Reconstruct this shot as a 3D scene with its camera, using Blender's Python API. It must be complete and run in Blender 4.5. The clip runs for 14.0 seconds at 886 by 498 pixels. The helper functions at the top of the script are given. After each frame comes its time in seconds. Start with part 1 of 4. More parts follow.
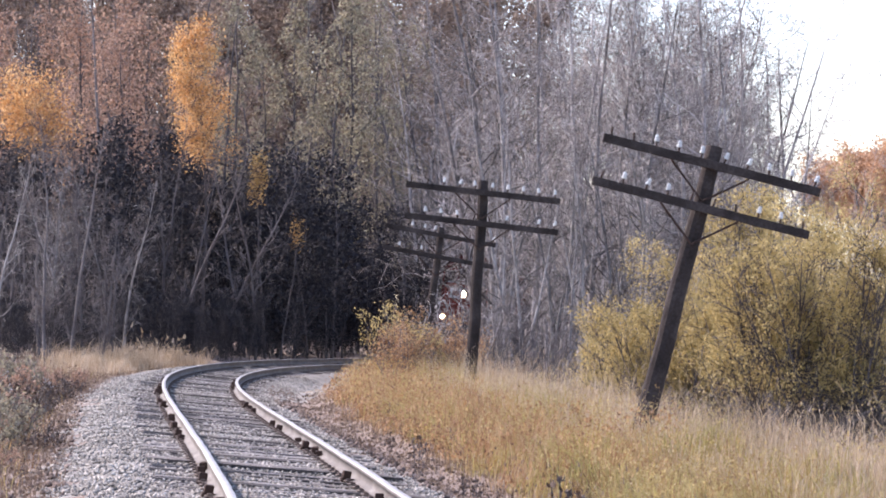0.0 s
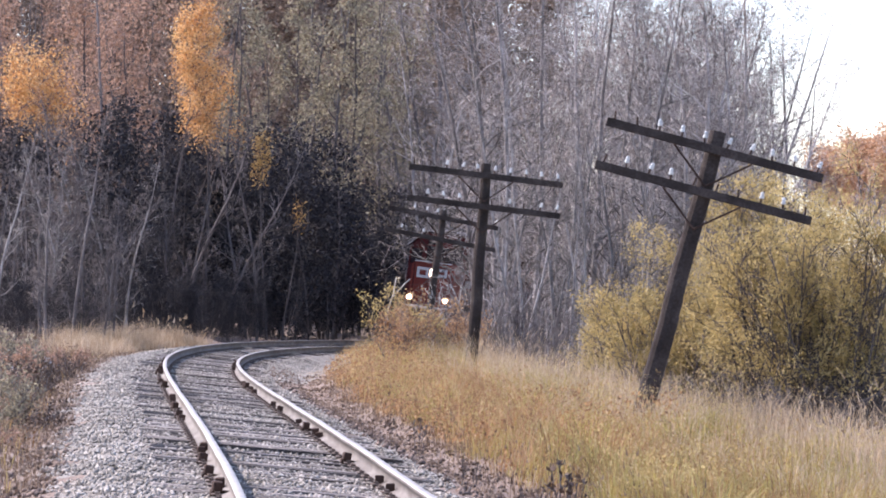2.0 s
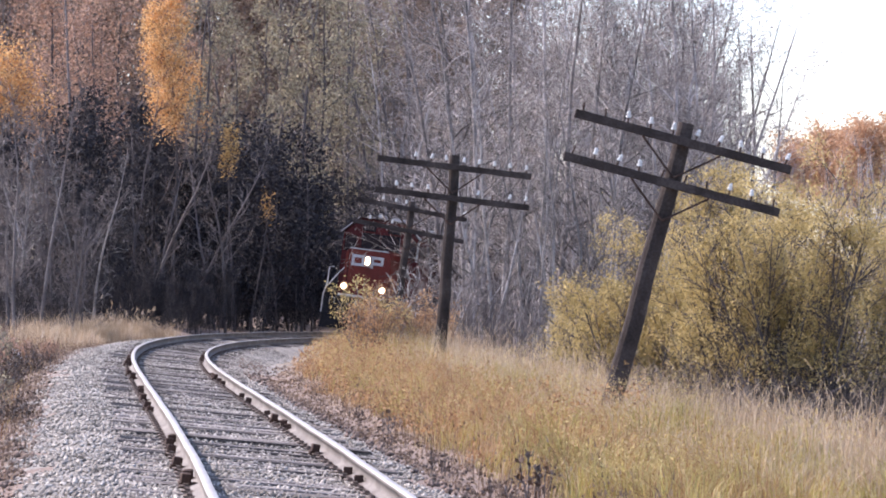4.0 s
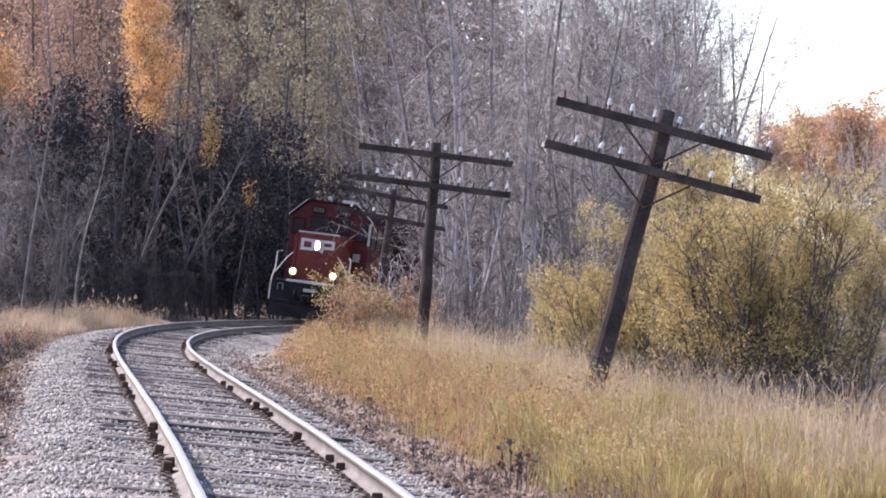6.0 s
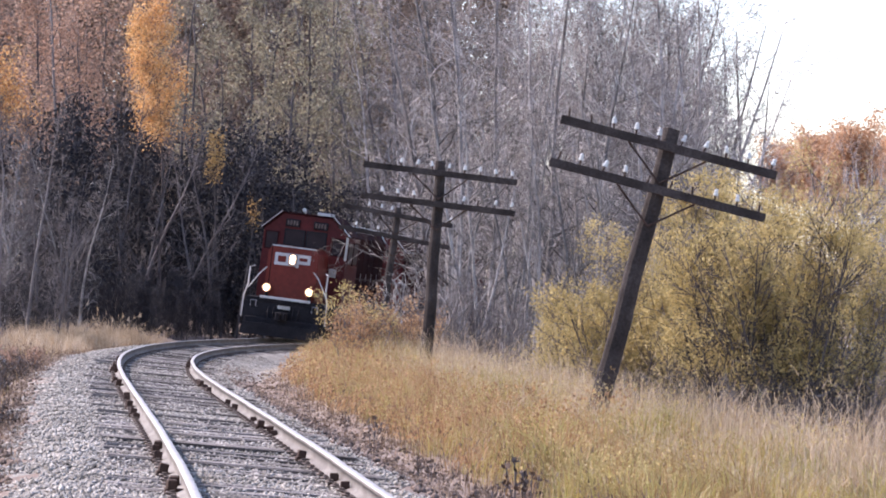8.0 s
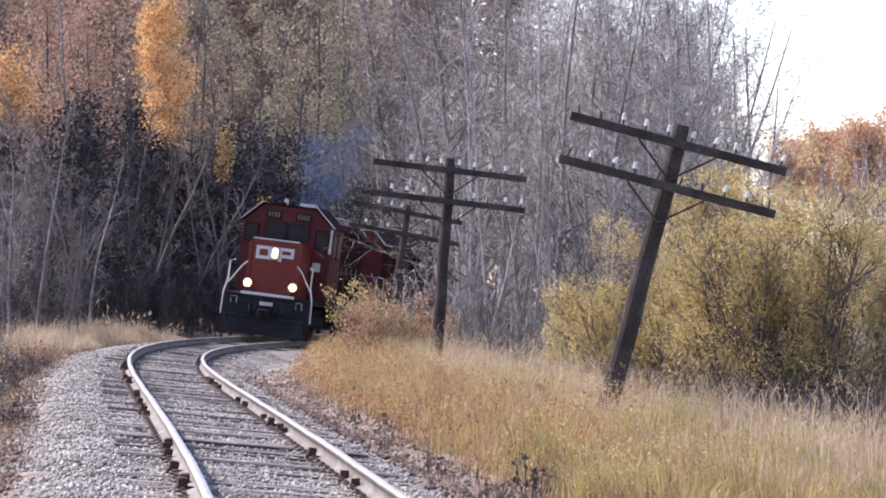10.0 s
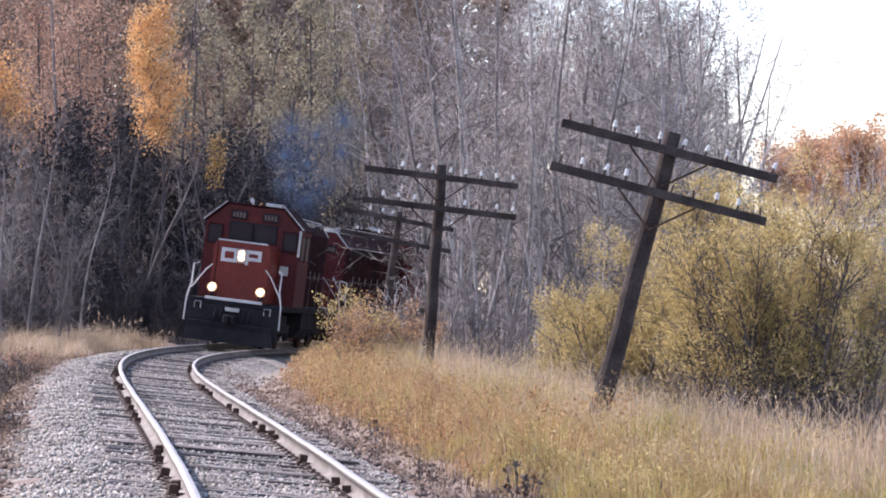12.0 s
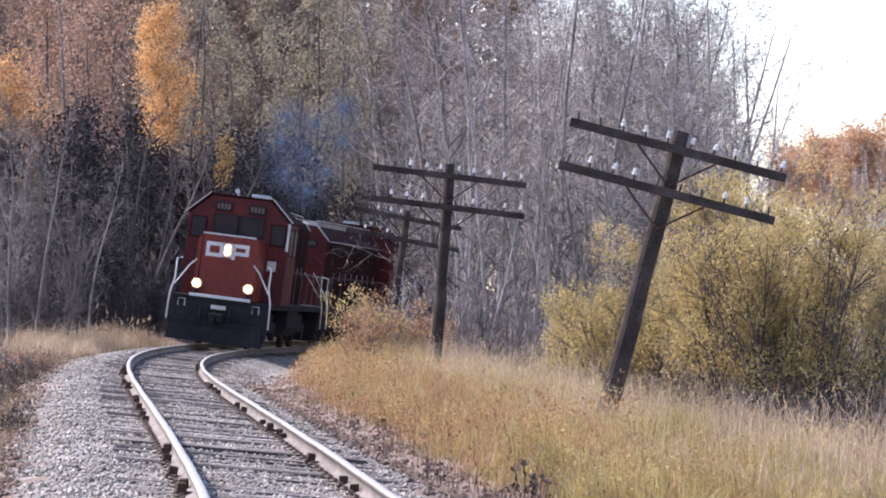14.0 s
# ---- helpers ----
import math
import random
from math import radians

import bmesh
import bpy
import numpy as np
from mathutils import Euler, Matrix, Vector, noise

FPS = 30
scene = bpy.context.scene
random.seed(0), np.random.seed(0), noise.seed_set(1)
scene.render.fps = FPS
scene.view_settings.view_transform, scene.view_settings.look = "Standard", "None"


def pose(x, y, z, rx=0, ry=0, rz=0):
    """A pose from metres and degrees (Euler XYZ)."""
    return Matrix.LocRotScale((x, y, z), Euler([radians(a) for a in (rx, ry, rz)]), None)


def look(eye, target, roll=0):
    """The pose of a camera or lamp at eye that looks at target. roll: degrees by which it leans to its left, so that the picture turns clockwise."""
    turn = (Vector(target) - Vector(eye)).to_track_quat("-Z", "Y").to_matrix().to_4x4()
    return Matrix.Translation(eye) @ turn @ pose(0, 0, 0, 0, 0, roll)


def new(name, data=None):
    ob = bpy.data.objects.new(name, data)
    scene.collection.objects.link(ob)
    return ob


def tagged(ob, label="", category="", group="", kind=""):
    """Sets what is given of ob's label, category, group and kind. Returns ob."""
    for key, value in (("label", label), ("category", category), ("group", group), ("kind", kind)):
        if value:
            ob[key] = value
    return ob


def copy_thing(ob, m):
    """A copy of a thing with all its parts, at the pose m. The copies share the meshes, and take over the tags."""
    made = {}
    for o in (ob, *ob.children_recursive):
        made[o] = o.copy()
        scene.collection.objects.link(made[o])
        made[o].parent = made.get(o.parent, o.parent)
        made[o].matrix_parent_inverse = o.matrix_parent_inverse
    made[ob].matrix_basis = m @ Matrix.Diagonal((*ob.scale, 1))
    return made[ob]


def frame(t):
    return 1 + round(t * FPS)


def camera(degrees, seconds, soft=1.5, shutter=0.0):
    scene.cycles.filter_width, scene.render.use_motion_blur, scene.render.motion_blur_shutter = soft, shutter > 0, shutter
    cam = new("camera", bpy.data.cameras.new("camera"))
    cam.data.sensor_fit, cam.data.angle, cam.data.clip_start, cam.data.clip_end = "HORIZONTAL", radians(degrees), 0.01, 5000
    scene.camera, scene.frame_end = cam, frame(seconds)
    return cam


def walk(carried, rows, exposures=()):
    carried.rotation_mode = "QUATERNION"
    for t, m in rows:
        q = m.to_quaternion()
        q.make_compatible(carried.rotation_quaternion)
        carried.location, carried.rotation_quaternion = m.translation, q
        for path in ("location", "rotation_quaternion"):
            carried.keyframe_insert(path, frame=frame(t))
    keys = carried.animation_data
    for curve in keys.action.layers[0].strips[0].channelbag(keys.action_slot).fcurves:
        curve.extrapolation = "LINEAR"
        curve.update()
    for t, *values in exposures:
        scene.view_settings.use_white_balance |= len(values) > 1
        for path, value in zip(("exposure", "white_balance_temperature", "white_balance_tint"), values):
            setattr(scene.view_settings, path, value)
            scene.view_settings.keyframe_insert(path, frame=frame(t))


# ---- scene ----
# The operator stands beside the line and turns a long lens after the train.
EYE = (0.0, 0.0, 1.503)
cam = camera(16.23, 14.0, soft=1.9)
AIM = [  # seconds, target to the side, target above the eye (both at 100 m), roll
    (0.0, -0.056, 1.961, 1.106), (0.5, -0.012, 1.872, 1.314), (1.0, 0.007, 1.609, 1.390),
    (1.5, -0.065, 1.425, 1.510), (2.0, -0.111, 1.400, 1.622), (2.5, -0.149, 1.470, 1.796),
    (3.0, -0.045, 1.438, 1.687), (3.5, 0.445, 1.311, 1.636), (6.0, 1.517, 0.775, 1.534),
    (6.5, 1.469, 0.900, 1.568), (7.0, 1.415, 1.108, 1.595), (7.5, 1.365, 1.256, 1.568),
    (8.0, 1.355, 1.362, 1.514), (10.5, 1.014, 1.246, 1.393), (11.0, 1.184, 1.325, 1.388),
    (11.5, 1.321, 1.456, 1.348), (12.0, 1.317, 1.488, 1.453), (12.5, 1.287, 1.469, 1.430),
    (13.0, 1.209, 1.453, 1.525), (13.5, 1.074, 1.461, 1.562), (14.0, 1.056, 1.445, 1.506),
]
walk(cam, [(t, look(EYE, (x, 100.0, EYE[2] + z), roll)) for t, x, z, roll in AIM],
     exposures=[(0.0, 1.39, 6550, 24), (14.0, 1.39, 6550, 24)])

# ---- light ----
SUN_TO = Vector((-0.68, 0.38, 0.70)).normalized()  # towards the sun: high on the left, a little behind the woods
sun = new("sun", bpy.data.lights.new("sun", "SUN"))
sun.data.energy, sun.data.angle, sun.data.color = 3.1, radians(0.6), (1.0, 0.93, 0.84)
sun.matrix_world = look((0, 0, 60), Vector((0, 0, 60)) - SUN_TO)
world = bpy.data.worlds.new("world")
scene.world = world
world.use_nodes = True
wn = world.node_tree
sky = wn.nodes.new("ShaderNodeTexSky")
sky.sky_type, sky.sun_disc = "NISHITA", False
sky.sun_elevation = math.asin(SUN_TO.z)
sky.sun_rotation = math.atan2(SUN_TO.x, SUN_TO.y)
sky.air_density, sky.dust_density, sky.ozone_density = 1.0, 1.0, 1.5
wn.nodes["Background"].inputs["Strength"].default_value = 0.15
wn.links.new(sky.outputs[0], wn.nodes["Background"].inputs["Color"])


# ---- materials ----
def material(name, colors, scale=4.0, fine=40.0, rough=0.8, metal=0.0, bump=0.3, island=0.0, glow=None, translucent=0.0, object_random=0.0, bump_dist=0.02, spec=0.5):
    """A surface whose colour wanders between colours at two scales; island and object_random tell pieces apart."""
    m = bpy.data.materials.new(name)
    m.use_nodes = True
    nt = m.node_tree
    N, K = nt.nodes, nt.links
    b = N["Principled BSDF"]
    b.inputs["Roughness"].default_value, b.inputs["Metallic"].default_value = rough, metal
    b.inputs["Specular IOR Level"].default_value = spec
    tc = N.new("ShaderNodeTexCoord")
    big, small = N.new("ShaderNodeTexNoise"), N.new("ShaderNodeTexNoise")
    big.inputs["Scale"].default_value, big.inputs["Detail"].default_value = scale, 4
    small.inputs["Scale"].default_value, small.inputs["Detail"].default_value = fine, 3
    for n in (big, small):
        K.new(tc.outputs["Object"], n.inputs["Vector"])
    mix = N.new("ShaderNodeMath")
    mix.operation = "MULTIPLY_ADD"
    K.new(small.outputs["Fac"], mix.inputs[0])
    mix.inputs[1].default_value = 0.45
    sub = N.new("ShaderNodeMath")
    sub.operation = "MULTIPLY_ADD"
    K.new(big.outputs["Fac"], sub.inputs[0])
    sub.inputs[1].default_value, sub.inputs[2].default_value = 0.75, -0.10
    K.new(sub.outputs[0], mix.inputs[2])
    last = mix.outputs[0]
    for amount, node, sock in ((island, "ShaderNodeNewGeometry", "Random Per Island"), (object_random, "ShaderNodeObjectInfo", "Random")):
        if amount:
            r = N.new(node)
            a = N.new("ShaderNodeMath")
            a.operation = "MULTIPLY_ADD"
            K.new(r.outputs[sock], a.inputs[0])
            a.inputs[1].default_value = amount
            o = N.new("ShaderNodeMath")
            o.operation = "ADD"
            o.inputs[1].default_value = -amount / 2
            K.new(last, o.inputs[0])
            K.new(o.outputs[0], a.inputs[2])
            last = a.outputs[0]
    ramp = N.new("ShaderNodeValToRGB")
    K.new(last, ramp.inputs["Fac"])
    els = ramp.color_ramp.elements
    while len(els) < len(colors):
        els.new(0.5)
    for i, c in enumerate(colors):
        els[i].position = 0.25 + 0.5 * i / max(1, len(colors) - 1)
        els[i].color = (*c, 1)
    K.new(ramp.outputs["Color"], b.inputs["Base Color"])
    if bump:
        bp = N.new("ShaderNodeBump")
        bp.inputs["Strength"].default_value, bp.inputs["Distance"].default_value = bump, bump_dist
        K.new(small.outputs["Fac"], bp.inputs["Height"])
        K.new(bp.outputs["Normal"], b.inputs["Normal"])
    if glow:
        b.inputs["Emission Color"].default_value = (*glow[0], 1)
        b.inputs["Emission Strength"].default_value = glow[1]
    if translucent:
        t = N.new("ShaderNodeBsdfTranslucent")
        K.new(ramp.outputs["Color"], t.inputs["Color"])
        s = N.new("ShaderNodeMixShader")
        s.inputs["Fac"].default_value = translucent
        K.new(b.outputs[0], s.inputs[1])
        K.new(t.outputs[0], s.inputs[2])
        K.new(s.outputs[0], N["Material Output"].inputs["Surface"])
    return m


M_EARTH = material("earth", [(0.10, 0.07, 0.055), (0.19, 0.14, 0.11), (0.30, 0.235, 0.19)], 1.1, 18, 0.95, bump=0.6, bump_dist=0.04)
M_BALLAST = material("ballast", [(0.135, 0.124, 0.109), (0.225, 0.209, 0.186), (0.32, 0.30, 0.27)], 1.2, 38, 0.9, bump=0.8, bump_dist=0.05)
M_STONE = material("stone", [(0.105, 0.096, 0.083), (0.245, 0.228, 0.202), (0.44, 0.412, 0.37)], 0.8, 30, 0.85, bump=0.2, island=0.5)
M_TIE = material("tie_wood", [(0.045, 0.037, 0.033), (0.12, 0.104, 0.095), (0.25, 0.225, 0.21)], 3.5, 70, 0.9, bump=0.6, object_random=0.4)
M_RAIL_SIDE = material("rail_side", [(0.085, 0.07, 0.06), (0.15, 0.132, 0.118), (0.235, 0.215, 0.198)], 1.5, 30, 0.7, 0.0, bump=0.1, spec=0.3)
M_RAIL_HEAD = material("rail_head", [(0.27, 0.258, 0.242), (0.40, 0.385, 0.362)], 2, 30, 0.6, 0.3, bump=0.03)
M_IRON = material("rusty_iron", [(0.025, 0.017, 0.015), (0.06, 0.04, 0.033), (0.10, 0.06, 0.045)], 6, 60, 0.8, 0.2, bump=0.3, spec=0.12)
M_PLATE = material("rusty_plate", [(0.07, 0.05, 0.042), (0.13, 0.10, 0.085), (0.20, 0.165, 0.145)], 6, 60, 0.85, 0.0, bump=0.3, spec=0.2)
M_POLE = material("weathered_pole", [(0.019, 0.015, 0.014), (0.043, 0.035, 0.032), (0.088, 0.073, 0.068)], 3, 30, 0.9, bump=0.6, spec=0.12)
M_GLASS_KNOB = material("insulator_glass", [(0.45, 0.47, 0.46), (0.58, 0.6, 0.59)], 5, 30, 0.12, bump=0)
# the wide random tones also imitate sunlit twigs and dark gaps
M_BARK_GREY = material("grey_bark", [(0.045, 0.04, 0.038), (0.215, 0.192, 0.182), (0.52, 0.48, 0.465)], 1.2, 14, 0.9, bump=0.4, object_random=0.3, island=0.5)
M_BARK_DARK = material("dark_bark", [(0.055, 0.047, 0.047), (0.11, 0.094, 0.091), (0.187, 0.165, 0.16)], 1.2, 14, 0.9, bump=0.4, object_random=0.3, island=0.3)
M_BARK_WHITE = material("pale_bark", [(0.06, 0.054, 0.052), (0.14, 0.128, 0.122), (0.34, 0.32, 0.31)], 1.5, 20, 0.8, bump=0.3, object_random=0.3, island=0.5)
M_LEAF_ORANGE = material("orange_leaves", [(0.48, 0.23, 0.085), (0.64, 0.36, 0.14), (0.76, 0.52, 0.25)], 0.5, 6, 0.7, bump=0, island=0.5, translucent=0.45)
M_LEAF_RUST = material("rust_leaves", [(0.25, 0.148, 0.105), (0.37, 0.235, 0.168), (0.49, 0.34, 0.25)], 0.5, 6, 0.7, bump=0, island=0.5, translucent=0.4)
# orange mixed paler, so distance haze is in the leaf colour
M_LEAF_FAR = material("distant_orange_leaves", [(0.42, 0.25, 0.15), (0.54, 0.335, 0.20), (0.62, 0.44, 0.29)], 0.2, 3, 0.8, bump=0, island=0.5, translucent=0.4)
M_LEAF_BROWN = material("brown_leaves", [(0.132, 0.096, 0.078), (0.228, 0.174, 0.138), (0.36, 0.276, 0.216)], 0.3, 3, 0.8, bump=0, island=0.5, translucent=0.35)
M_LEAF_AMBER = material("amber_leaves", [(0.44, 0.25, 0.085), (0.58, 0.36, 0.13), (0.68, 0.47, 0.20)], 0.6, 6, 0.7, bump=0, island=0.5, translucent=0.42)
M_LEAF_GOLD = material("willow_leaves", [(0.33, 0.258, 0.115), (0.47, 0.372, 0.165), (0.60, 0.49, 0.25)], 0.45, 1.9, 0.8, bump=0, island=0.35, translucent=0.5, spec=0.2)
M_LEAF_SHRUB = material("shrub_leaves", [(0.18, 0.095, 0.055), (0.35, 0.20, 0.10), (0.52, 0.34, 0.18)], 0.6, 3, 0.8, bump=0, island=0.6, translucent=0.4)
M_LEAF_TAN = material("withered_tan_leaves", [(0.16, 0.135, 0.115), (0.27, 0.235, 0.205), (0.42, 0.38, 0.345)], 0.5, 6, 0.8, bump=0, island=0.5, translucent=0.3)
M_LEAF_GREEN = material("dark_leaves", [(0.156, 0.138, 0.104), (0.252, 0.225, 0.156), (0.384, 0.338, 0.221)], 0.5, 6, 0.7, bump=0, island=0.5, translucent=0.35)
# near-black leaf colour stands in for the deep shade of the wood
M_LEAF_SHADE = material("shade_dark_leaves", [(0.026, 0.025, 0.030), (0.045, 0.043, 0.048), (0.085, 0.077, 0.076)], 0.4, 4, 0.85, bump=0, island=0.5, spec=0.1)
M_GRASS = material("golden_grass", [(0.20, 0.11, 0.05), (0.38, 0.245, 0.105), (0.36, 0.295, 0.12), (0.56, 0.45, 0.26)], 0.55, 1.4, 0.75, bump=0, island=0.45, translucent=0.35)
M_GRASS_OLIVE = material("olive_grass", [(0.20, 0.165, 0.05), (0.34, 0.29, 0.09), (0.50, 0.43, 0.165)], 0.8, 2, 0.75, bump=0, island=0.45, translucent=0.35)
M_GRASS_PALE = material("pale_grass", [(0.29, 0.21, 0.13), (0.44, 0.335, 0.22), (0.59, 0.48, 0.355)], 0.4, 4, 0.75, bump=0, island=0.45, translucent=0.3)
M_GRASS_RUST = material("rusty_grass", [(0.20, 0.105, 0.055), (0.39, 0.225, 0.115), (0.53, 0.36, 0.21)], 0.7, 2, 0.8, bump=0, island=0.45, translucent=0.3)
M_DEAD_LEAF = material("dead_curled_leaves", [(0.05, 0.033, 0.025), (0.10, 0.065, 0.047), (0.18, 0.12, 0.085)], 2, 9, 0.9, bump=0, island=0.5)
M_WEED = material("brown_weed", [(0.10, 0.065, 0.045), (0.20, 0.14, 0.10), (0.36, 0.27, 0.19)], 0.8, 5, 0.9, bump=0, island=0.5, translucent=0.15)
# the nose red leans orange for lamp glow; the next two carry painted shade
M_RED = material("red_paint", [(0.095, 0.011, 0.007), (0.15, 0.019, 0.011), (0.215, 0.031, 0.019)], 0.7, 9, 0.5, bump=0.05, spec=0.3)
M_RED_SHADE = material("grimy_shade_red", [(0.014, 0.008, 0.009), (0.030, 0.011, 0.012), (0.068, 0.019, 0.019)], 0.6, 8, 0.85, bump=0.05, spec=0.04)
M_RED_CAB = material("shaded_red_paint", [(0.043, 0.0095, 0.0095), (0.08, 0.0135, 0.0135), (0.13, 0.021, 0.019)], 0.7, 9, 0.6, bump=0.05, spec=0.2)
M_BLACK = material("black_paint", [(0.013, 0.012, 0.015), (0.021, 0.02, 0.023), (0.033, 0.031, 0.033)], 1.5, 14, 0.85, bump=0.1, spec=0.12)
M_WHITE = material("white_paint", [(0.42, 0.41, 0.40), (0.60, 0.59, 0.58)], 2, 20, 0.5, bump=0.05)
M_STEEL = material("roof_steel", [(0.25, 0.25, 0.26), (0.45, 0.45, 0.46)], 2, 20, 0.35, 0.8, bump=0.05)
M_WINDOW = material("cab_glass", [(0.018, 0.012, 0.015), (0.034, 0.024, 0.028)], 2, 20, 0.3, bump=0, spec=0.12)
M_LAMP = material("lamp_glow", [(0.9, 0.85, 0.75), (0.95, 0.9, 0.8)], 2, 20, 0.4, bump=0, glow=((1.0, 0.90, 0.72), 30.0))
# weak orange glow stands in for the halo around a lit lamp
M_LAMP_HALO = material("lamp_halo", [(0.5, 0.35, 0.22), (0.6, 0.42, 0.28)], 2, 20, 0.4, bump=0, glow=((1.0, 0.58, 0.30), 0.42))
M_CLOD = material("earth_clod", [(0.06, 0.042, 0.034), (0.13, 0.095, 0.078), (0.24, 0.18, 0.15)], 3, 20, 0.95, bump=0.4, island=0.5)
M_SMOKE = material("exhaust_haze", [(0.12, 0.18, 0.28), (0.16, 0.225, 0.33)], 0.6, 4, 1.0, bump=0, spec=0.0)


# ---- mesh helpers ----
def part(name, bm, mat, parent=None, label=""):
    """Links a bmesh, or a ready mesh, as one object under parent."""
    if isinstance(bm, bpy.types.Mesh):
        me = bm
    else:
        me = bpy.data.meshes.new(name)
        bm.normal_update()
        bm.to_mesh(me)
        bm.free()
    if mat and not me.materials:
        me.materials.append(mat)
    ob = new(name, me)
    ob.parent = parent
    if label:
        tagged(ob, label)
    return ob


def box(bm, x0, x1, y0, y1, z0, z1, bevel=0.0):
    v = bmesh.ops.create_cube(bm, size=1)["verts"]
    bmesh.ops.scale(bm, vec=(x1 - x0, y1 - y0, z1 - z0), verts=v)
    bmesh.ops.translate(bm, vec=((x0 + x1) / 2, (y0 + y1) / 2, (z0 + z1) / 2), verts=v)
    if bevel:
        e = list({e for w in v for e in w.link_edges})
        bmesh.ops.bevel(bm, geom=e, offset=bevel, segments=2, affect="EDGES", profile=0.5)
    return bm


def a_box(*a, **k):
    return box(bmesh.new(), *a, **k)


def tube(bm, points, radii, sides=6):
    """A round bar through points."""
    rings = []
    pts = [Vector(p) for p in points]
    if not hasattr(radii, "__len__"):
        radii = [radii] * len(pts)
    for i, p in enumerate(pts):
        d = (pts[min(i + 1, len(pts) - 1)] - pts[max(i - 1, 0)]).normalized()
        u = d.cross(Vector((0, 0, 1)) if abs(d.z) < 0.9 else Vector((1, 0, 0))).normalized()
        w = d.cross(u)
        rings.append([bm.verts.new(p + radii[i] * (math.cos(2 * math.pi * k / sides) * u + math.sin(2 * math.pi * k / sides) * w)) for k in range(sides)])
    for a, b in zip(rings, rings[1:]):
        for k in range(sides):
            bm.faces.new((a[k], a[(k + 1) % sides], b[(k + 1) % sides], b[k]))
    bm.faces.new(rings[0][::-1])
    bm.faces.new(rings[-1])
    return bm


def extrude(bm, profile, y0, y1):
    """A profile of (x, z) corners drawn out from y0 to y1."""
    a = [bm.verts.new((x, y0, z)) for x, z in profile]
    b = [bm.verts.new((x, y1, z)) for x, z in profile]
    n = len(a)
    for i in range(n):
        bm.faces.new((a[i], a[(i + 1) % n], b[(i + 1) % n], b[i]))
    bm.faces.new(a[::-1])
    bm.faces.new(b)
    bmesh.ops.recalc_face_normals(bm, faces=bm.faces)
    return bm


def mesh_from(name, verts, faces, smooth=False):
    """A mesh from numpy arrays of corners and of faces with equal numbers of corners."""
    me = bpy.data.meshes.new(name)
    verts, faces = np.asarray(verts, np.float32), np.asarray(faces, np.int32)
    k = faces.shape[1]
    me.vertices.add(len(verts))
    me.vertices.foreach_set("co", verts.ravel())
    me.loops.add(faces.size)
    me.loops.foreach_set("vertex_index", faces.ravel())
    me.polygons.add(len(faces))
    me.polygons.foreach_set("loop_start", np.arange(0, faces.size, k, dtype=np.int32))
    me.polygons.foreach_set("loop_total", np.full(len(faces), k, np.int32))
    if smooth:
        me.polygons.foreach_set("use_smooth", np.ones(len(faces), bool))
    me.update(calc_edges=True)
    return me


# ---- the line of the track ----
GAUGE = 1.505  # between the centres of the rail heads
S_FROM, S_TO, S_STEP = -60.0, 260.0, 0.25
TS = np.arange(S_FROM, S_TO, S_STEP)
_bend = np.interp(TS, np.linspace(0, 117.8, 6), [-0.00121, 0.00042, 0.00336, 0.00533, 0.0050, 0.0044])
_i0 = int(round(-S_FROM / S_STEP))
_turn = np.cumsum(_bend) * S_STEP
TA = _turn - _turn[_i0] - 0.0984
TX = np.cumsum(np.sin(TA)) * S_STEP
TX = TX - TX[_i0] - 0.70
TY = np.cumsum(np.cos(TA)) * S_STEP
TY = TY - TY[_i0] + 22.45
_g = np.clip(TS, 0, 130) / 100
TZ = 0.024 * _g - 0.551 * _g * _g
TE = np.interp(TS, [20, 80], [0.10, 0.15])  # how far the outer rail stands above the inner one


def on_track(s, off=0.0, up=0.0):
    """A place off metres to the right of the track's middle and up above the rails."""
    x, y, z, a, e = (float(np.interp(s, TS, q)) for q in (TX, TY, TZ, TA, TE))
    t = e / GAUGE
    return Vector((x + off * math.cos(a), y - off * math.sin(a), z + up - off * t))


def track_pose(s, up=0.0):
    x, y, z, a, e = (float(np.interp(s, TS, q)) for q in (TX, TY, TZ, TA, TE))
    return Matrix.Translation((x, y, z + up)) @ Euler((0, math.atan(e / GAUGE), -a)).to_matrix().to_4x4()


def track_coords(x, y):
    """Distance along and signed distance from the track's middle, for arrays of places."""
    x, y = np.asarray(x, float).ravel(), np.asarray(y, float).ravel()
    s, d = np.empty(len(x)), np.empty(len(x))
    px, py = TX[::4], TY[::4]
    for i in range(0, len(x), 4000):
        j = slice(i, i + 4000)
        q = ((x[j, None] - px) ** 2 + (y[j, None] - py) ** 2).argmin(1) * 4
        a = TA[q]
        dx, dy = x[j] - TX[q], y[j] - TY[q]
        s[j] = TS[q] + dx * np.sin(a) + dy * np.cos(a)
        d[j] = dx * np.cos(a) - dy * np.sin(a)
    return s, d


def wave(x, y, size, seed=0.0):
    """Smooth unevenness between -1 and 1."""
    x, y = x / size + seed, y / size - seed * 1.7
    return (np.sin(x * 1.3 + 1.7 * np.sin(y * 0.9)) + np.sin(y * 1.7 + 1.3 * np.sin(x * 1.1)) + np.sin((x + y) * 2.3)) / 3


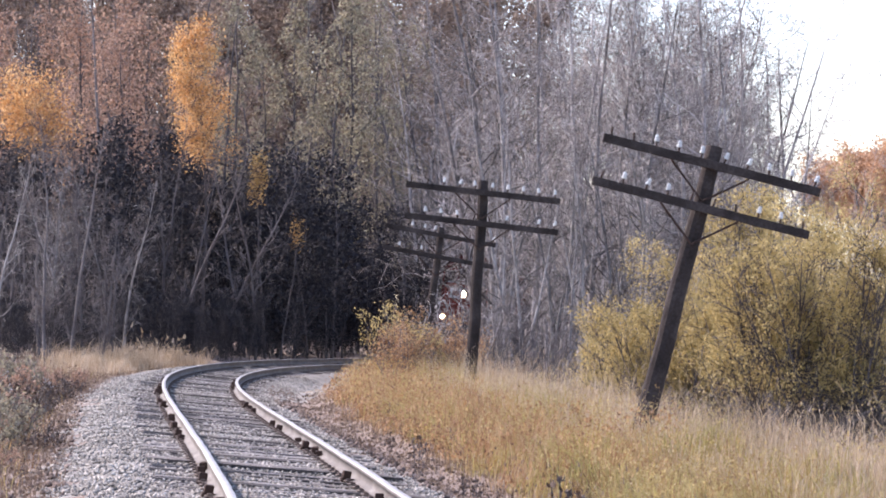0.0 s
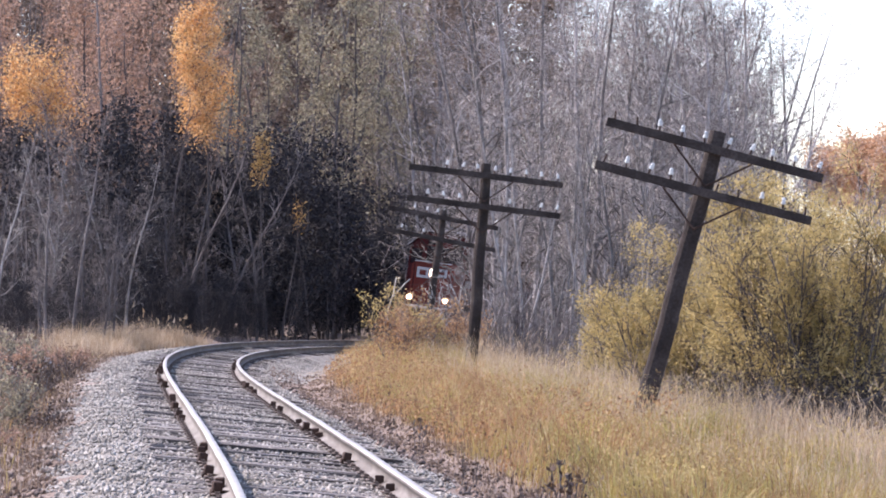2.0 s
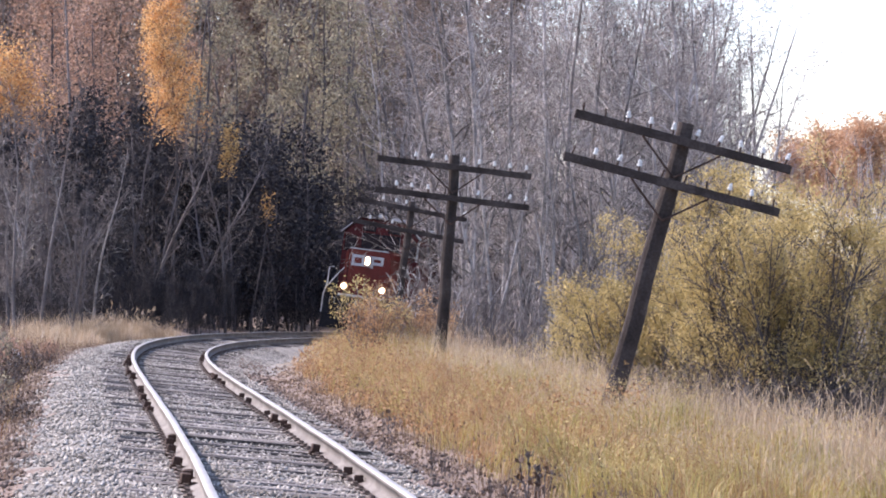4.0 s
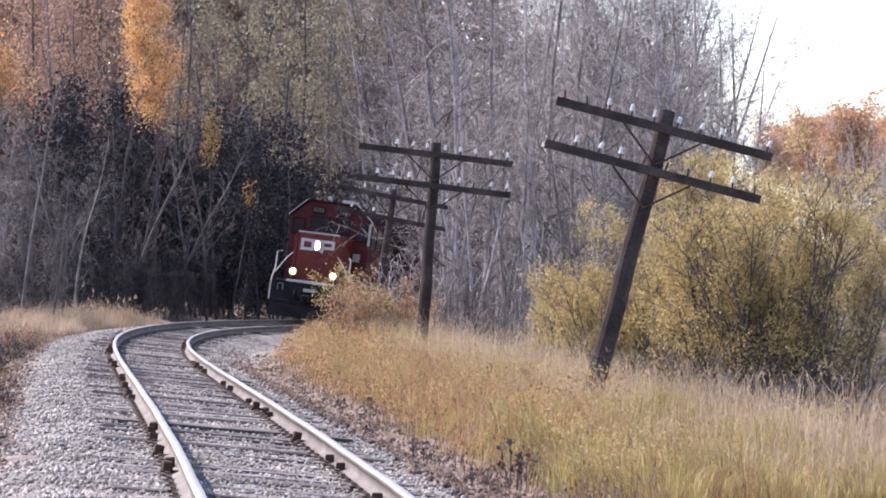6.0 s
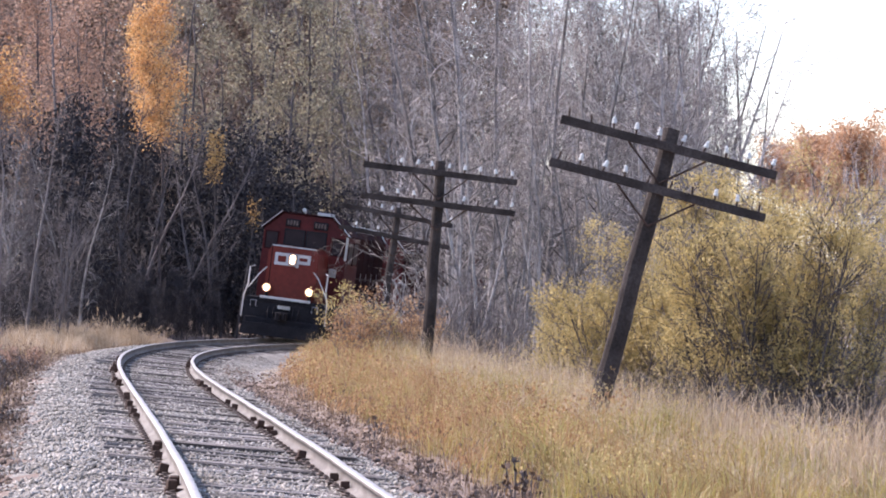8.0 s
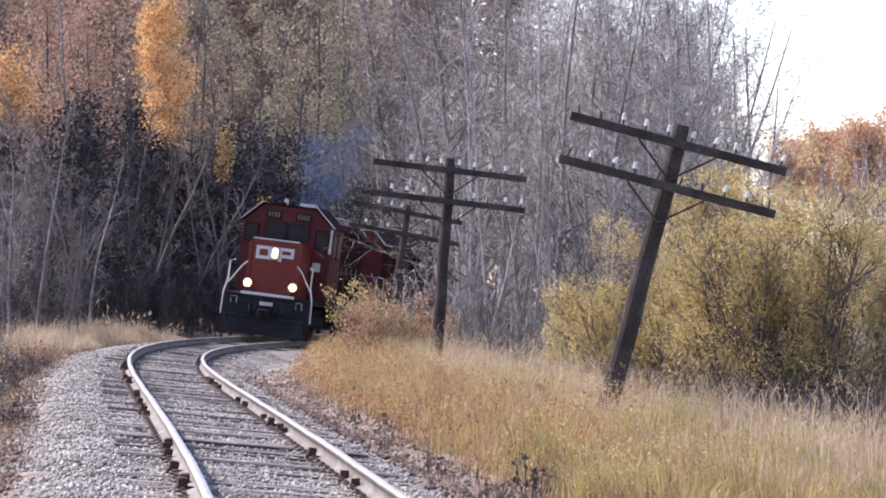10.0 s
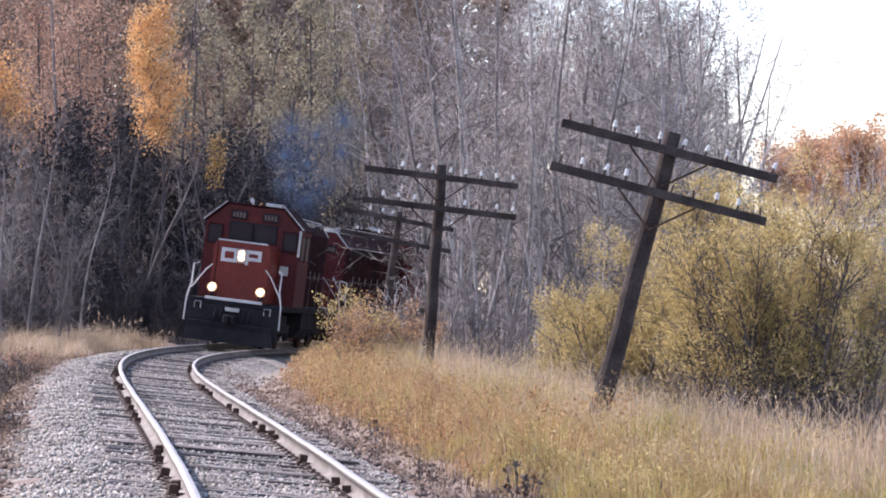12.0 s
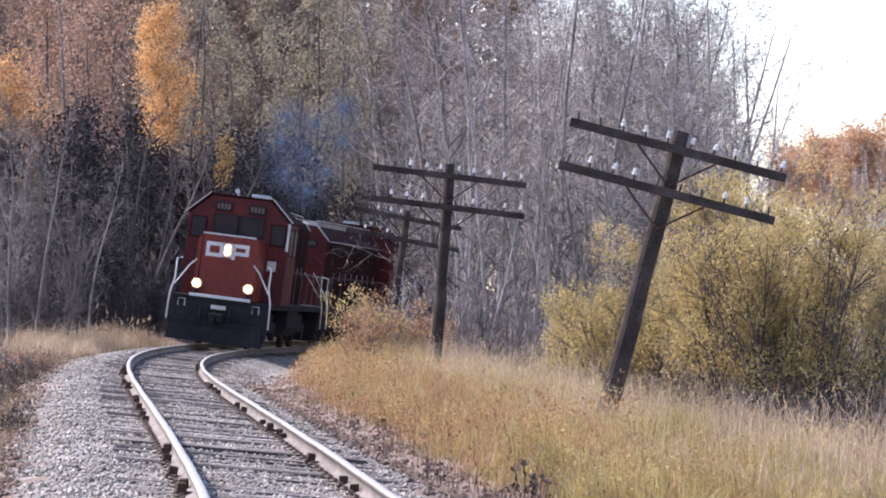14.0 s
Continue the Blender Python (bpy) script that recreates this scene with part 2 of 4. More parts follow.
def ground_z(x, y):
    x, y = np.asarray(x, float), np.asarray(y, float)
    s, d = track_coords(x, y)
    s, d = s.reshape(x.shape), d.reshape(x.shape)
    base = np.interp(s, TS, TZ)
    tilt = np.interp(s, TS, TE) / GAUGE
    bed = -0.205 - np.clip(d, -2.3, 2.0) * tilt
    left = np.interp(-d, [1.5, 1.75, 2.6, 3.4, 6, 12, 60, 400], [0, -0.02, -0.25, -0.27, -0.08, 0.1, 0.6, 3])
    right = np.interp(d, [1.4, 1.6, 2.2, 3.0, 5.6, 6.4, 9, 30, 400], [0, -0.03, -0.20, -0.19, 0.12, 0.02, -0.95, -1.2, 1])
    side = np.where(d < 0, left, right)
    rough = np.clip((np.abs(d) - 1.6) / 3, 0, 1)
    swell = 0.42 * np.exp(-((s - 46) / 13) ** 2 - ((d - 4.3) / 1.5) ** 2)
    return base + bed + side + swell + rough * 0.10 * wave(x, y, 1.1) + rough * 0.12 * wave(x, y, 4.7, 3.0) + 0.012 * wave(x, y, 0.35, 1.0)


def bed_edge(x, y):
    """How far the gravel's edge wanders."""
    return 0.28 * wave(x, y, 0.7) + 0.25 * wave(x, y, 2.1, 4.0)


def inner_bank(s):
    """How much wider the gravel lies inside the bend."""
    return 1.4 * np.clip((s - 40) / 16, 0, 1)


def spaced(*stretches):
    """Grid lines: (from, to, step) one after the other."""
    return np.unique(np.concatenate([np.arange(a, b, c) for a, b, c in stretches]).round(3))


def build_ground():
    gx = spaced((-2400, -200, 300), (-200, -40, 20), (-40, -12, 2), (-12, 12, 0.3), (12, 40, 2), (40, 200, 20), (200, 2500, 300))
    gy = spaced((-600, -40, 80), (-40, 8, 0.8), (8, 100, 0.3), (100, 150, 1.0), (150, 300, 10), (300, 3200, 200))
    X, Y = np.meshgrid(gx, gy)
    Z = ground_z(X, Y)
    n, m = X.shape
    idx = np.arange(n * m).reshape(n, m)
    f = np.stack([idx[:-1, :-1], idx[:-1, 1:], idx[1:, 1:], idx[1:, :-1]], -1).reshape(-1, 4)
    me = mesh_from("ground", np.stack([X, Y, Z], -1).reshape(-1, 3), f, True)
    me.materials.append(M_EARTH)
    me.materials.append(M_BALLAST)
    c = np.stack([X, Y], -1).reshape(-1, 2)[f].mean(1)
    s, d = track_coords(c[:, 0], c[:, 1])
    edge = bed_edge(c[:, 0], c[:, 1])
    bed = (d > -2.2 + edge) & (d < 1.5 + 0.6 * edge + inner_bank(s)) & (s < 250) & (s > -55)
    me.polygons.foreach_set("material_index", bed.astype(np.int32))
    tagged(part("ground", me, None), "brown autumn earth with a grey gravel track bed", "ground", kind="structure")


build_ground()


# ---- track ----
def rail_profile():
    half = [(0.0, 0.0), (0.030, 0.0), (0.036, -0.008), (0.036, -0.035), (0.010, -0.050), (0.009, -0.135), (0.070, -0.158), (0.070, -0.170)]
    return half + [(-x, z) for x, z in half[:0:-1]]


def build_track():
    track = tagged(new("railway_track"), "single curved railway track, bright worn rails on weathered wooden ties", "railway track", kind="structure")
    prof = rail_profile()
    n = len(prof)
    ss = np.arange(-58, 175, 0.75)
    for side in (-1, 1):
        v, f, m = [], [], []
        for i, s in enumerate(ss):
            a = float(np.interp(s, TS, TA))
            wob = 0.002 * math.sin(s * 0.9 + side) + 0.0015 * math.sin(s * 2.3)
            c = on_track(s, side * GAUGE / 2 + wob)
            for x, z in prof:
                v.append((c.x + x * math.cos(a), c.y - x * math.sin(a), c.z + z + 0.5 * wob))
            if i:
                for k in range(n):
                    f.append(((i - 1) * n + k, (i - 1) * n + (k + 1) % n, i * n + (k + 1) % n, i * n + k))
                    m.append(1 if k in (0, 1, n - 1, n - 2) else 0)
        me = mesh_from("rail", v, f)
        me.materials.append(M_RAIL_SIDE)
        me.materials.append(M_RAIL_HEAD)
        me.polygons.foreach_set("material_index", np.array(m, np.int32))
        part("rail", me, None, track, "shiny worn steel rail")
    tie_meshes = []
    rng = random.Random(5)
    for k in range(5):
        bm = a_box(-1.3, 1.3, -0.115, 0.115, -0.36, -0.165, 0.012)
        for w in bm.verts:
            w.co += Vector((rng.uniform(-.02, .02), rng.uniform(-.008, .008), rng.uniform(-.012, .004)))
        me = bpy.data.meshes.new("tie")
        bm.normal_update()
        bm.to_mesh(me)
        bm.free()
        me.materials.append(M_TIE)
        tie_meshes.append(me)
    bm = a_box(-0.14, 0.14, -0.09, 0.09, -0.172, -0.158, 0.004)
    for sx in (-0.095, 0.095):
        for sy in (-0.05, 0.05):
            box(bm, sx - 0.02, sx + 0.02, sy - 0.016, sy + 0.016, -0.16, -0.140)
    plate = bpy.data.meshes.new("tie_plate")
    bm.to_mesh(plate)
    bm.free()
    plate.materials.append(M_PLATE)
    bm = a_box(-0.13, 0.05, 0.10, 0.17, -0.20, -0.15, 0.008)
    box(bm, -0.12, -0.04, 0.08, 0.17, -0.165, -0.08, 0.012)
    box(bm, -0.10, -0.05, 0.19, 0.25, -0.165, -0.11, 0.012)
    anchor = bpy.data.meshes.new("rail_anchor")
    bm.to_mesh(anchor)
    bm.free()
    anchor.materials.append(M_IRON)
    s, i = -33.5, 0
    while s < 130:
        m = track_pose(s) @ pose(rng.uniform(-.05, .05), 0, rng.uniform(-.045, .004), 0, 0, rng.uniform(-2.0, 2.0))
        t = part("tie", tie_meshes[i % 5], None, track)
        t.matrix_basis = m
        for side in (-1, 1) if s < 74 else ():
            p = part("tie_plate", plate, None, track)
            p.matrix_basis = track_pose(s) @ pose(side * GAUGE / 2, 0, 0)
            if rng.random() < 0.2 and s < 62:
                p = part("rail_anchor", anchor, None, track)
                p.matrix_basis = track_pose(s) @ pose(side * GAUGE / 2, rng.uniform(-.06, .06), rng.uniform(-.01, .012), rng.uniform(-9, 9), rng.uniform(-9, 9), rng.uniform(-12, 12))
        s += 0.55
        i += 1


build_track()


def stone_field(name, label, count, lo, hi, s0, s1, size, mat, seed, power=1.6):
    """Loose stones between the offsets lo and hi from the track's middle."""
    rng = np.random.default_rng(seed)
    s = s0 + (s1 - s0) * rng.random(count) ** power
    d = lo + (hi - lo) * rng.random(count)
    x = np.interp(s, TS, TX) + d * np.cos(np.interp(s, TS, TA))
    y = np.interp(s, TS, TY) - d * np.sin(np.interp(s, TS, TA))
    r = size * (0.6 + 0.9 * rng.random(count))
    z = ground_z(x, y)
    if mat is M_STONE:
        edge = bed_edge(x, y) + 0.12 * rng.normal(size=count)
        z = z - np.where((d > -2.15 + edge) & (d < 1.5 + 0.6 * edge + inner_bank(s)), 0.0, 0.3)
    bare = (np.abs(d) < 1.34) & (np.abs((s + 6.0 + 0.275) % 0.55 - 0.275) < 0.085)
    z = z - np.where(bare & (rng.random(count) > np.where(d < -0.8, 0.12, 0.34)), 0.2, 0.0)
    octa = np.array([(1, 0, 0), (-0.5, 0.87, 0), (-0.5, -0.87, 0), (0.1, 0, 0.75), (-0.1, 0.1, -0.75)], float)
    tri = np.array([(0, 1, 3), (1, 2, 3), (2, 0, 3), (1, 0, 4), (2, 1, 4), (0, 2, 4)])
    v = octa[None] * (0.65 + 0.7 * rng.random((count, 5, 1))) * r[:, None, None]
    a = rng.random(count) * 6.283
    c, sn = np.cos(a)[:, None], np.sin(a)[:, None]
    vx, vy = v[..., 0] * c - v[..., 1] * sn, v[..., 0] * sn + v[..., 1] * c
    v = np.stack([vx + x[:, None], vy + y[:, None], v[..., 2] + (z + 0.25 * r)[:, None]], -1).reshape(-1, 3)
    f = (tri[None] + 5 * np.arange(count)[:, None, None]).reshape(-1, 3)
    me = mesh_from(name, v, f)
    tagged(part(name, me, mat), label, "gravel", kind="stuff")


stone_field("ballast_stones", "grey crushed-stone ballast around the wooden ties", 62000, -2.6, 2.2, -1, 72, 0.020, M_STONE, 3)
stone_field("earth_clods", "dark brown clods and litter at the ballast's edge", 1700, 1.45, 2.7, 0, 55, 0.034, M_CLOD, 4)
stone_field("earth_clods", "brown clods and litter at the outer ballast edge", 1500, -3.2, -2.1, 0, 55, 0.032, M_CLOD, 6)


# ---- telegraph poles ----
def build_pole(base, top, arms, arm_dir, name_label, sag=0.0, r0=0.14, r1=0.10, pins=10, missing=(), brace=True):
    """A leaning pole with two cross-arms. arms: heights along the pole from its top down; arm_dir: the way of the arms."""
    pole = tagged(new("telegraph_pole"), name_label, "telegraph pole", "old telegraph line")
    base, top = Vector(base), Vector(top)
    pole.location = base
    axis = (top - base).normalized()
    L = (top - base).length
    bm = bmesh.new()
    tube(bm, [axis * (L * k / 8) + Vector((0.012 * math.sin(k * 2.1), 0, 0)) for k in range(9)], [r0 + (r1 - r0) * k / 8 for k in range(9)], 12)
    part("pole", bm, M_POLE, pole)
    rng = random.Random(int(base.y * 10))
    for ai, (down, adir, half) in enumerate(arms):
        adir = Vector(adir).normalized()
        c = axis * (L - down)
        side = adir.cross(axis).normalized()
        front = -side if side.y > 0 else side
        c = c + front * (r1 + 0.04)
        up = adir.cross(front).normalized()
        up = up if up.z > 0 else -up
        m = Matrix((adir, front, up)).transposed()
        bm = a_box(-half, half, -0.047, 0.047, -0.06, 0.06, 0.006)
        for w in bm.verts:
            w.co.z += -sag * (w.co.x / half) ** 2
            w.co = m @ w.co + c
        arm = part("cross_arm", bm, M_POLE, pole)
        for k in range(pins):
            x = (k - (pins - 1) / 2) * (2 * half - 0.2) / (pins - 1)
            if abs(x) < 0.1:
                continue
            z = -sag * (x / half) ** 2
            tilt = rng.uniform(-.03, .03)
            p0, p1 = c + m @ Vector((x, 0, z + 0.05)), c + m @ Vector((x + tilt, 0, z + 0.17))
            part("pin", tube(bmesh.new(), [p0, p1], 0.014, 5), M_IRON, arm)
            if (ai, k) in missing:
                continue
            q = (p1 - p0).normalized()
            b = p1 - q * 0.045
            bm = tube(bmesh.new(), [b, b + q * 0.025, b + q * 0.042, b + q * 0.063, b + q * 0.085, b + q * 0.098], [0.034, 0.036, 0.025, 0.030, 0.022, 0.008], 8)
            part("insulator", bm, M_GLASS_KNOB, arm, "pale glass insulator")
        if brace:
            for sx in (-1, 1):
                a = c + m @ Vector((sx * half * 0.36, -0.06, -0.06))
                b = axis * (L - down - 0.52) + front * (r1 + 0.03)
                part("brace", tube(bmesh.new(), [a, b], 0.016, 5), M_IRON, pole)
    return pole


def at(bearing, dip, depth):
    """A place depth metres north of the operator: bearing to the right and dip below the eye, in thousandths of the depth."""
    return Vector((bearing * depth / 1000, depth, EYE[2] - dip * depth / 1000))


def pole_line():
    p1b, p1t = at(56.0, 73.0, 43.0), at(86.6, -54.3, 43.0)
    d1 = at(120.9, -40.0, 43.0) - at(49.4, -56.8, 43.0)
    build_pole(p1b, p1t, [(0.27, d1, 1.54), (0.88, d1, 1.54)], d1, "leaning weathered telegraph pole with two cross-arms in the grass",
               r0=0.155, r1=0.115, missing={(0, 0), (0, 1), (1, 0), (1, 4), (1, 5), (1, 6), (1, 9)})
    p2b, p2t = at(7.8, 48.0, 62.0), at(12.2, -41.9, 62.0)
    d2 = at(36.4, -35.7, 62.0) - at(-13.4, -40.4, 62.0)
    build_pole(p2b, p2t, [(0.25, d2, 1.54), (0.87, d2, 1.54)], d2, "dark telegraph pole with two sagging cross-arms beside a red shrub",
               r0=0.135, r1=0.10, missing={(0, 0), (0, 1), (1, 0), (1, 4), (1, 5), (1, 7)})
    p3b, p3t = at(-8.5, 38.0, 83.0), at(-1.1, -26.6, 83.0)
    d3 = at(9.8, -14.0, 83.0) - at(-20.9, -19.1, 83.0)
    build_pole(p3b, p3t, [(0.22, d3, 1.5), (0.80, d3, 1.5)], d3, "old telegraph pole half hidden by bare twigs",
               r0=0.12, r1=0.09, missing={(0, 0), (0, 1), (0, 5), (0, 6), (0, 7), (0, 8), (1, 0), (1, 2), (1, 4), (1, 5), (1, 6), (1, 7), (1, 9)})


pole_line()


# ---- locomotives ----
def frame_bars(bm, x0, x1, z0, z1, w, y, thick=0.02, open_right=False):
    """A hollow upright rectangle of bars on a front face."""
    box(bm, x0, x1, y - thick, y, z1 - w, z1)
    box(bm, x0, x1, y - thick, y, z0, z0 + w)
    box(bm, x0, x0 + w, y - thick, y, z0 + w, z1 - w)
    if not open_right:
        box(bm, x1 - w, x1, y - thick, y, z0 + w, z1 - w)


def build_wheelset(parent, y):
    bm = bmesh.new()
    for sx in (-0.753, 0.753):
        tube(bm, [(sx - 0.07, y, 0.5), (sx + 0.07, y, 0.5)], 0.5, 24)
    tube(bm, [(-0.9, y, 0.5), (0.9, y, 0.5)], 0.09, 10)
    part("wheelset", bm, M_IRON, parent)


def build_loco(label, lit, L, half, flat, shoulder):
    """A red four-axle road switcher L metres long; its nose looks along -y, and its base is on the rails under the nose.
    half and flat: half the width of the long hood and of its flat top; shoulder: where its chamfer begins."""
    lo = tagged(new("locomotive"), label, "locomotive", "coupled locomotives")
    # frame, deck, pilot, tank
    part("deck", a_box(-1.48, 1.48, 0.7, L - 0.7, 1.28, 1.46, 0.02), M_BLACK, lo)
    bm = extrude(bmesh.new(), [(-1.45, 0.35), (1.45, 0.35), (1.5, 1.28), (-1.5, 1.28)], 0.45, 0.75)
    box(bm, -1.35, 1.35, 0.25, 0.45, 0.15, 0.75, 0.03)
    part("pilot", bm, M_BLACK, lo)
    part("front_sill", a_box(-0.92, 0.92, 0.40, 0.47, 1.44, 1.53, 0.01), M_WHITE, lo, "white-painted front sill")
    bm = a_box(-0.2, 0.2, -0.05, 0.45, 0.72, 1.0, 0.04)
    box(bm, -0.13, 0.02, -0.35, 0.0, 0.72, 1.0, 0.04)
    box(bm, 0.04, 0.14, -0.22, 0.0, 0.76, 0.96, 0.03)
    part("coupler", bm, M_BLACK, lo)
    part("number_plate", a_box(-0.22, 0.22, 0.36, 0.44, 1.12, 1.24), M_STEEL, lo)
    for x in (-0.55, -0.35, 0.35, 0.55):
        part("air_hose", tube(bmesh.new(), [(x, 0.42, 1.15), (x, 0.30, 0.95), (x * 0.9, 0.28, 0.6)], 0.03, 6), M_BLACK, lo)
    part("fuel_tank", extrude(bmesh.new(), [(-1.2, 0.45), (1.2, 0.45), (1.4, 0.75), (1.4, 1.28), (-1.4, 1.28), (-1.4, 0.75)], 6.3, L - 6.3), M_BLACK, lo)
    part("snowplow", extrude(bmesh.new(), [(-1.45, 0.12), (1.45, 0.12), (1.35, 0.55), (-1.35, 0.55)], 0.05, 0.28), M_BLACK, lo)
    for y in (2.4, L - 5.1):
        truck = part("truck", a_box(-1.1, 1.1, y, y + 2.7, 0.75, 1.15, 0.03), M_BLACK, lo)
        for sx in (-1.14, 1.06):
            bm = a_box(sx, sx + 0.08, y - 0.5, y + 3.2, 0.55, 0.85, 0.02)
            box(bm, sx - 0.02, sx + 0.1, y - 0.2, y + 0.25, 0.3, 0.7, 0.03)
            box(bm, sx - 0.02, sx + 0.1, y + 2.45, y + 2.9, 0.3, 0.7, 0.03)
            part("side_frame", bm, M_BLACK, truck)
        build_wheelset(truck, y)
        build_wheelset(truck, y + 2.7)
    # nose
    bm = bmesh.new()
    prof = [(-0.93, 1.46), (0.93, 1.46), (0.93, 3.18), (0.78, 3.36), (-0.78, 3.36), (-0.93, 3.18)]
    extrude(bm, prof, 0.95, 2.75)
    bmesh.ops.bevel(bm, geom=[e for e in bm.edges], offset=0.03, segments=2, affect="EDGES")
    # the unlit locomotive's nose takes the cab's red with shade in it
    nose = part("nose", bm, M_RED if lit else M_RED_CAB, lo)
    part("nose_trim", a_box(-0.80, 0.80, 0.93, 1.0, 3.34, 3.385), M_WHITE, nose, "thin white trim")
    part("nose_door_seam", a_box(-0.80, -0.77, 0.938, 0.96, 1.9, 3.3), M_RED_SHADE, nose)
    bm = bmesh.new()
    frame_bars(bm, -0.66, -0.14, 2.68, 3.12, 0.11, 0.95)
    part("logo_shape", bm, M_WHITE, nose, "white hollow logo shape")
    bm = bmesh.new()
    frame_bars(bm, 0.12, 0.64, 2.78, 3.12, 0.11, 0.95)
    box(bm, 0.12, 0.23, 0.93, 0.95, 2.64, 2.78)
    part("logo_shape", bm, M_WHITE, nose, "white hollow logo shape")
    hl = part("headlight_housing", a_box(-0.16, 0.16, 0.88, 0.96, 2.68, 3.13, 0.03), M_STEEL, nose)
    for z in (2.85, 2.98):
        # wider disc behind the lamp draws its halo; plain steel when unlit
        part("halo_rim", tube(bmesh.new(), [(0, 0.93, z), (0, 0.872, z)], 0.13, 16), M_LAMP_HALO if lit else M_STEEL, hl)
        part("headlight", tube(bmesh.new(), [(0, 0.90, z), (0, 0.865, z)], 0.072, 16), M_LAMP if lit else M_STEEL, hl, "glowing headlight" if lit else "unlit headlight")
    for x in (-0.78, 0.78):
        d = part("ditch_light_housing", tube(bmesh.new(), [(x, 0.95, 1.83), (x, 0.66, 1.83)], 0.13, 14), M_BLACK, lo)
        # the same added halo disc behind the ditch light
        part("halo_rim", tube(bmesh.new(), [(x, 0.70, 1.83), (x, 0.652, 1.83)], 0.15, 18), M_LAMP_HALO if lit else M_STEEL, d)
        part("ditch_light", tube(bmesh.new(), [(x, 0.655, 1.83), (x, 0.63, 1.83)], 0.072, 16), M_LAMP if lit else M_STEEL, d, "glowing ditch light" if lit else "unlit ditch light")
        part("bracket", a_box(x - 0.04, x + 0.04, 0.7, 0.95, 1.44, 1.72), M_BLACK, lo)
    # cab
    bm = bmesh.new()
    prof = [(-1.57, 1.46), (1.57, 1.46), (1.57, 3.95), (0.92, 4.56), (-0.92, 4.56), (-1.57, 3.95)]
    extrude(bm, prof, 2.7, 5.1)
    bmesh.ops.bevel(bm, geom=[e for e in bm.edges], offset=0.025, segments=2, affect="EDGES")
    # cab red darkened against the nose to hold the shade on it
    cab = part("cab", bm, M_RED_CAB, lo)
    part("cab_roof", extrude(bmesh.new(), [(-1.60, 3.95), (-0.93, 4.585), (0.93, 4.585), (1.60, 3.95), (1.63, 3.98), (0.95, 4.62), (-0.95, 4.62), (-1.63, 3.98)], 2.6, 5.2), M_RED_SHADE, cab)
    # white strips paint the glint along the chamfered roof edges
    for x in (-1, 1):
        part("roof_edge", extrude(bmesh.new(), [(x * 1.645, 3.965), (x * 0.955, 4.625), (x * 0.955, 4.655), (x * 1.665, 3.985)], 2.57, 2.66), M_WHITE, cab, "white strip painting the glint on the roof edge")
    for x0, x1 in ((-0.75, -0.06), (0.06, 0.75)):
        w = part("windshield", a_box(x0, x1, 2.66, 2.71, 3.46, 3.98, 0.01), M_WINDOW, cab)
        bm = bmesh.new()
        frame_bars(bm, x0 - 0.04, x1 + 0.04, 3.42, 4.02, 0.05, 2.69, 0.05)
        part("window_frame", bm, M_BLACK, w)
    for x0, x1 in ((-1.45, -1.02), (1.02, 1.45)):
        w = part("front_window", a_box(x0, x1, 2.66, 2.71, 3.25, 3.85, 0.01), M_WINDOW, cab)
        bm = bmesh.new()
        frame_bars(bm, x0 - 0.03, x1 + 0.03, 3.22, 3.88, 0.04, 2.69, 0.05)
        part("window_frame", bm, M_RED_SHADE, w)
    for sx in (-1.585, 1.555):
        for y in (3.0, 4.0):
            w = part("side_window", a_box(sx, sx + 0.03, y, y + 0.8, 3.0, 3.75, 0.008), M_WINDOW, cab)
            part("window_post", a_box(sx - 0.01, sx + 0.04, y - 0.06, y, 2.95, 3.8), M_RED_SHADE, w)
            part("window_post", a_box(sx - 0.01, sx + 0.04, y + 0.8, y + 0.86, 2.95, 3.8), M_RED_SHADE, w)
    part("corner_post", a_box(1.5, 1.585, 2.685, 2.78, 3.1, 3.95, 0.01), M_STEEL, cab, "pale worn corner post")
    for x in (-0.52, 0.52):
        nb = part("number_board", a_box(x - 0.26, x + 0.26, 2.62, 2.72, 4.10, 4.38, 0.015), M_BLACK, cab)
        bm = bmesh.new()
        for k in range(4):
            box(bm, x - 0.20 + 0.11 * k, x - 0.13 + 0.11 * k, 2.605, 2.62, 4.16, 4.33)
        part("number_strip", bm, M_PLATE, nb, "plain pale bars on the number board")
    part("notice", a_box(1.0, 1.28, 2.67, 2.70, 2.45, 2.75), M_STEEL, cab, "small pale notice plate")
    part("horn", tube(tube(bmesh.new(), [(-0.2, 3.2, 4.62), (-0.2, 3.2, 4.75)], 0.03, 6), [(-0.2, 2.85, 4.76), (-0.2, 3.25, 4.74)], [0.08, 0.03], 8), M_STEEL, cab)
    part("roof_vent", a_box(0.2, 0.75, 3.3, 3.9, 4.60, 4.74, 0.03), M_STEEL, cab)
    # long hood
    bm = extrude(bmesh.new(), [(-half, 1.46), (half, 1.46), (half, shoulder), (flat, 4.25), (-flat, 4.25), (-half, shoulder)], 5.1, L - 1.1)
    # grimy hood red, made darker still for its shaded side
    hood_paint = M_RED_SHADE
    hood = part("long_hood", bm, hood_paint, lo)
    part("end_wall", extrude(bmesh.new(), [(-half + 0.01, 1.47), (half - 0.01, 1.47), (half - 0.01, shoulder), (flat, 4.24), (-flat, 4.24), (-half + 0.01, shoulder)], L - 1.1, L - 1.088), M_RED_CAB if not lit else M_RED_SHADE, hood, "red end wall of the hood")
    for k in range(int((L - 7.0) / 1.15)):
        y = 5.4 + 1.15 * k
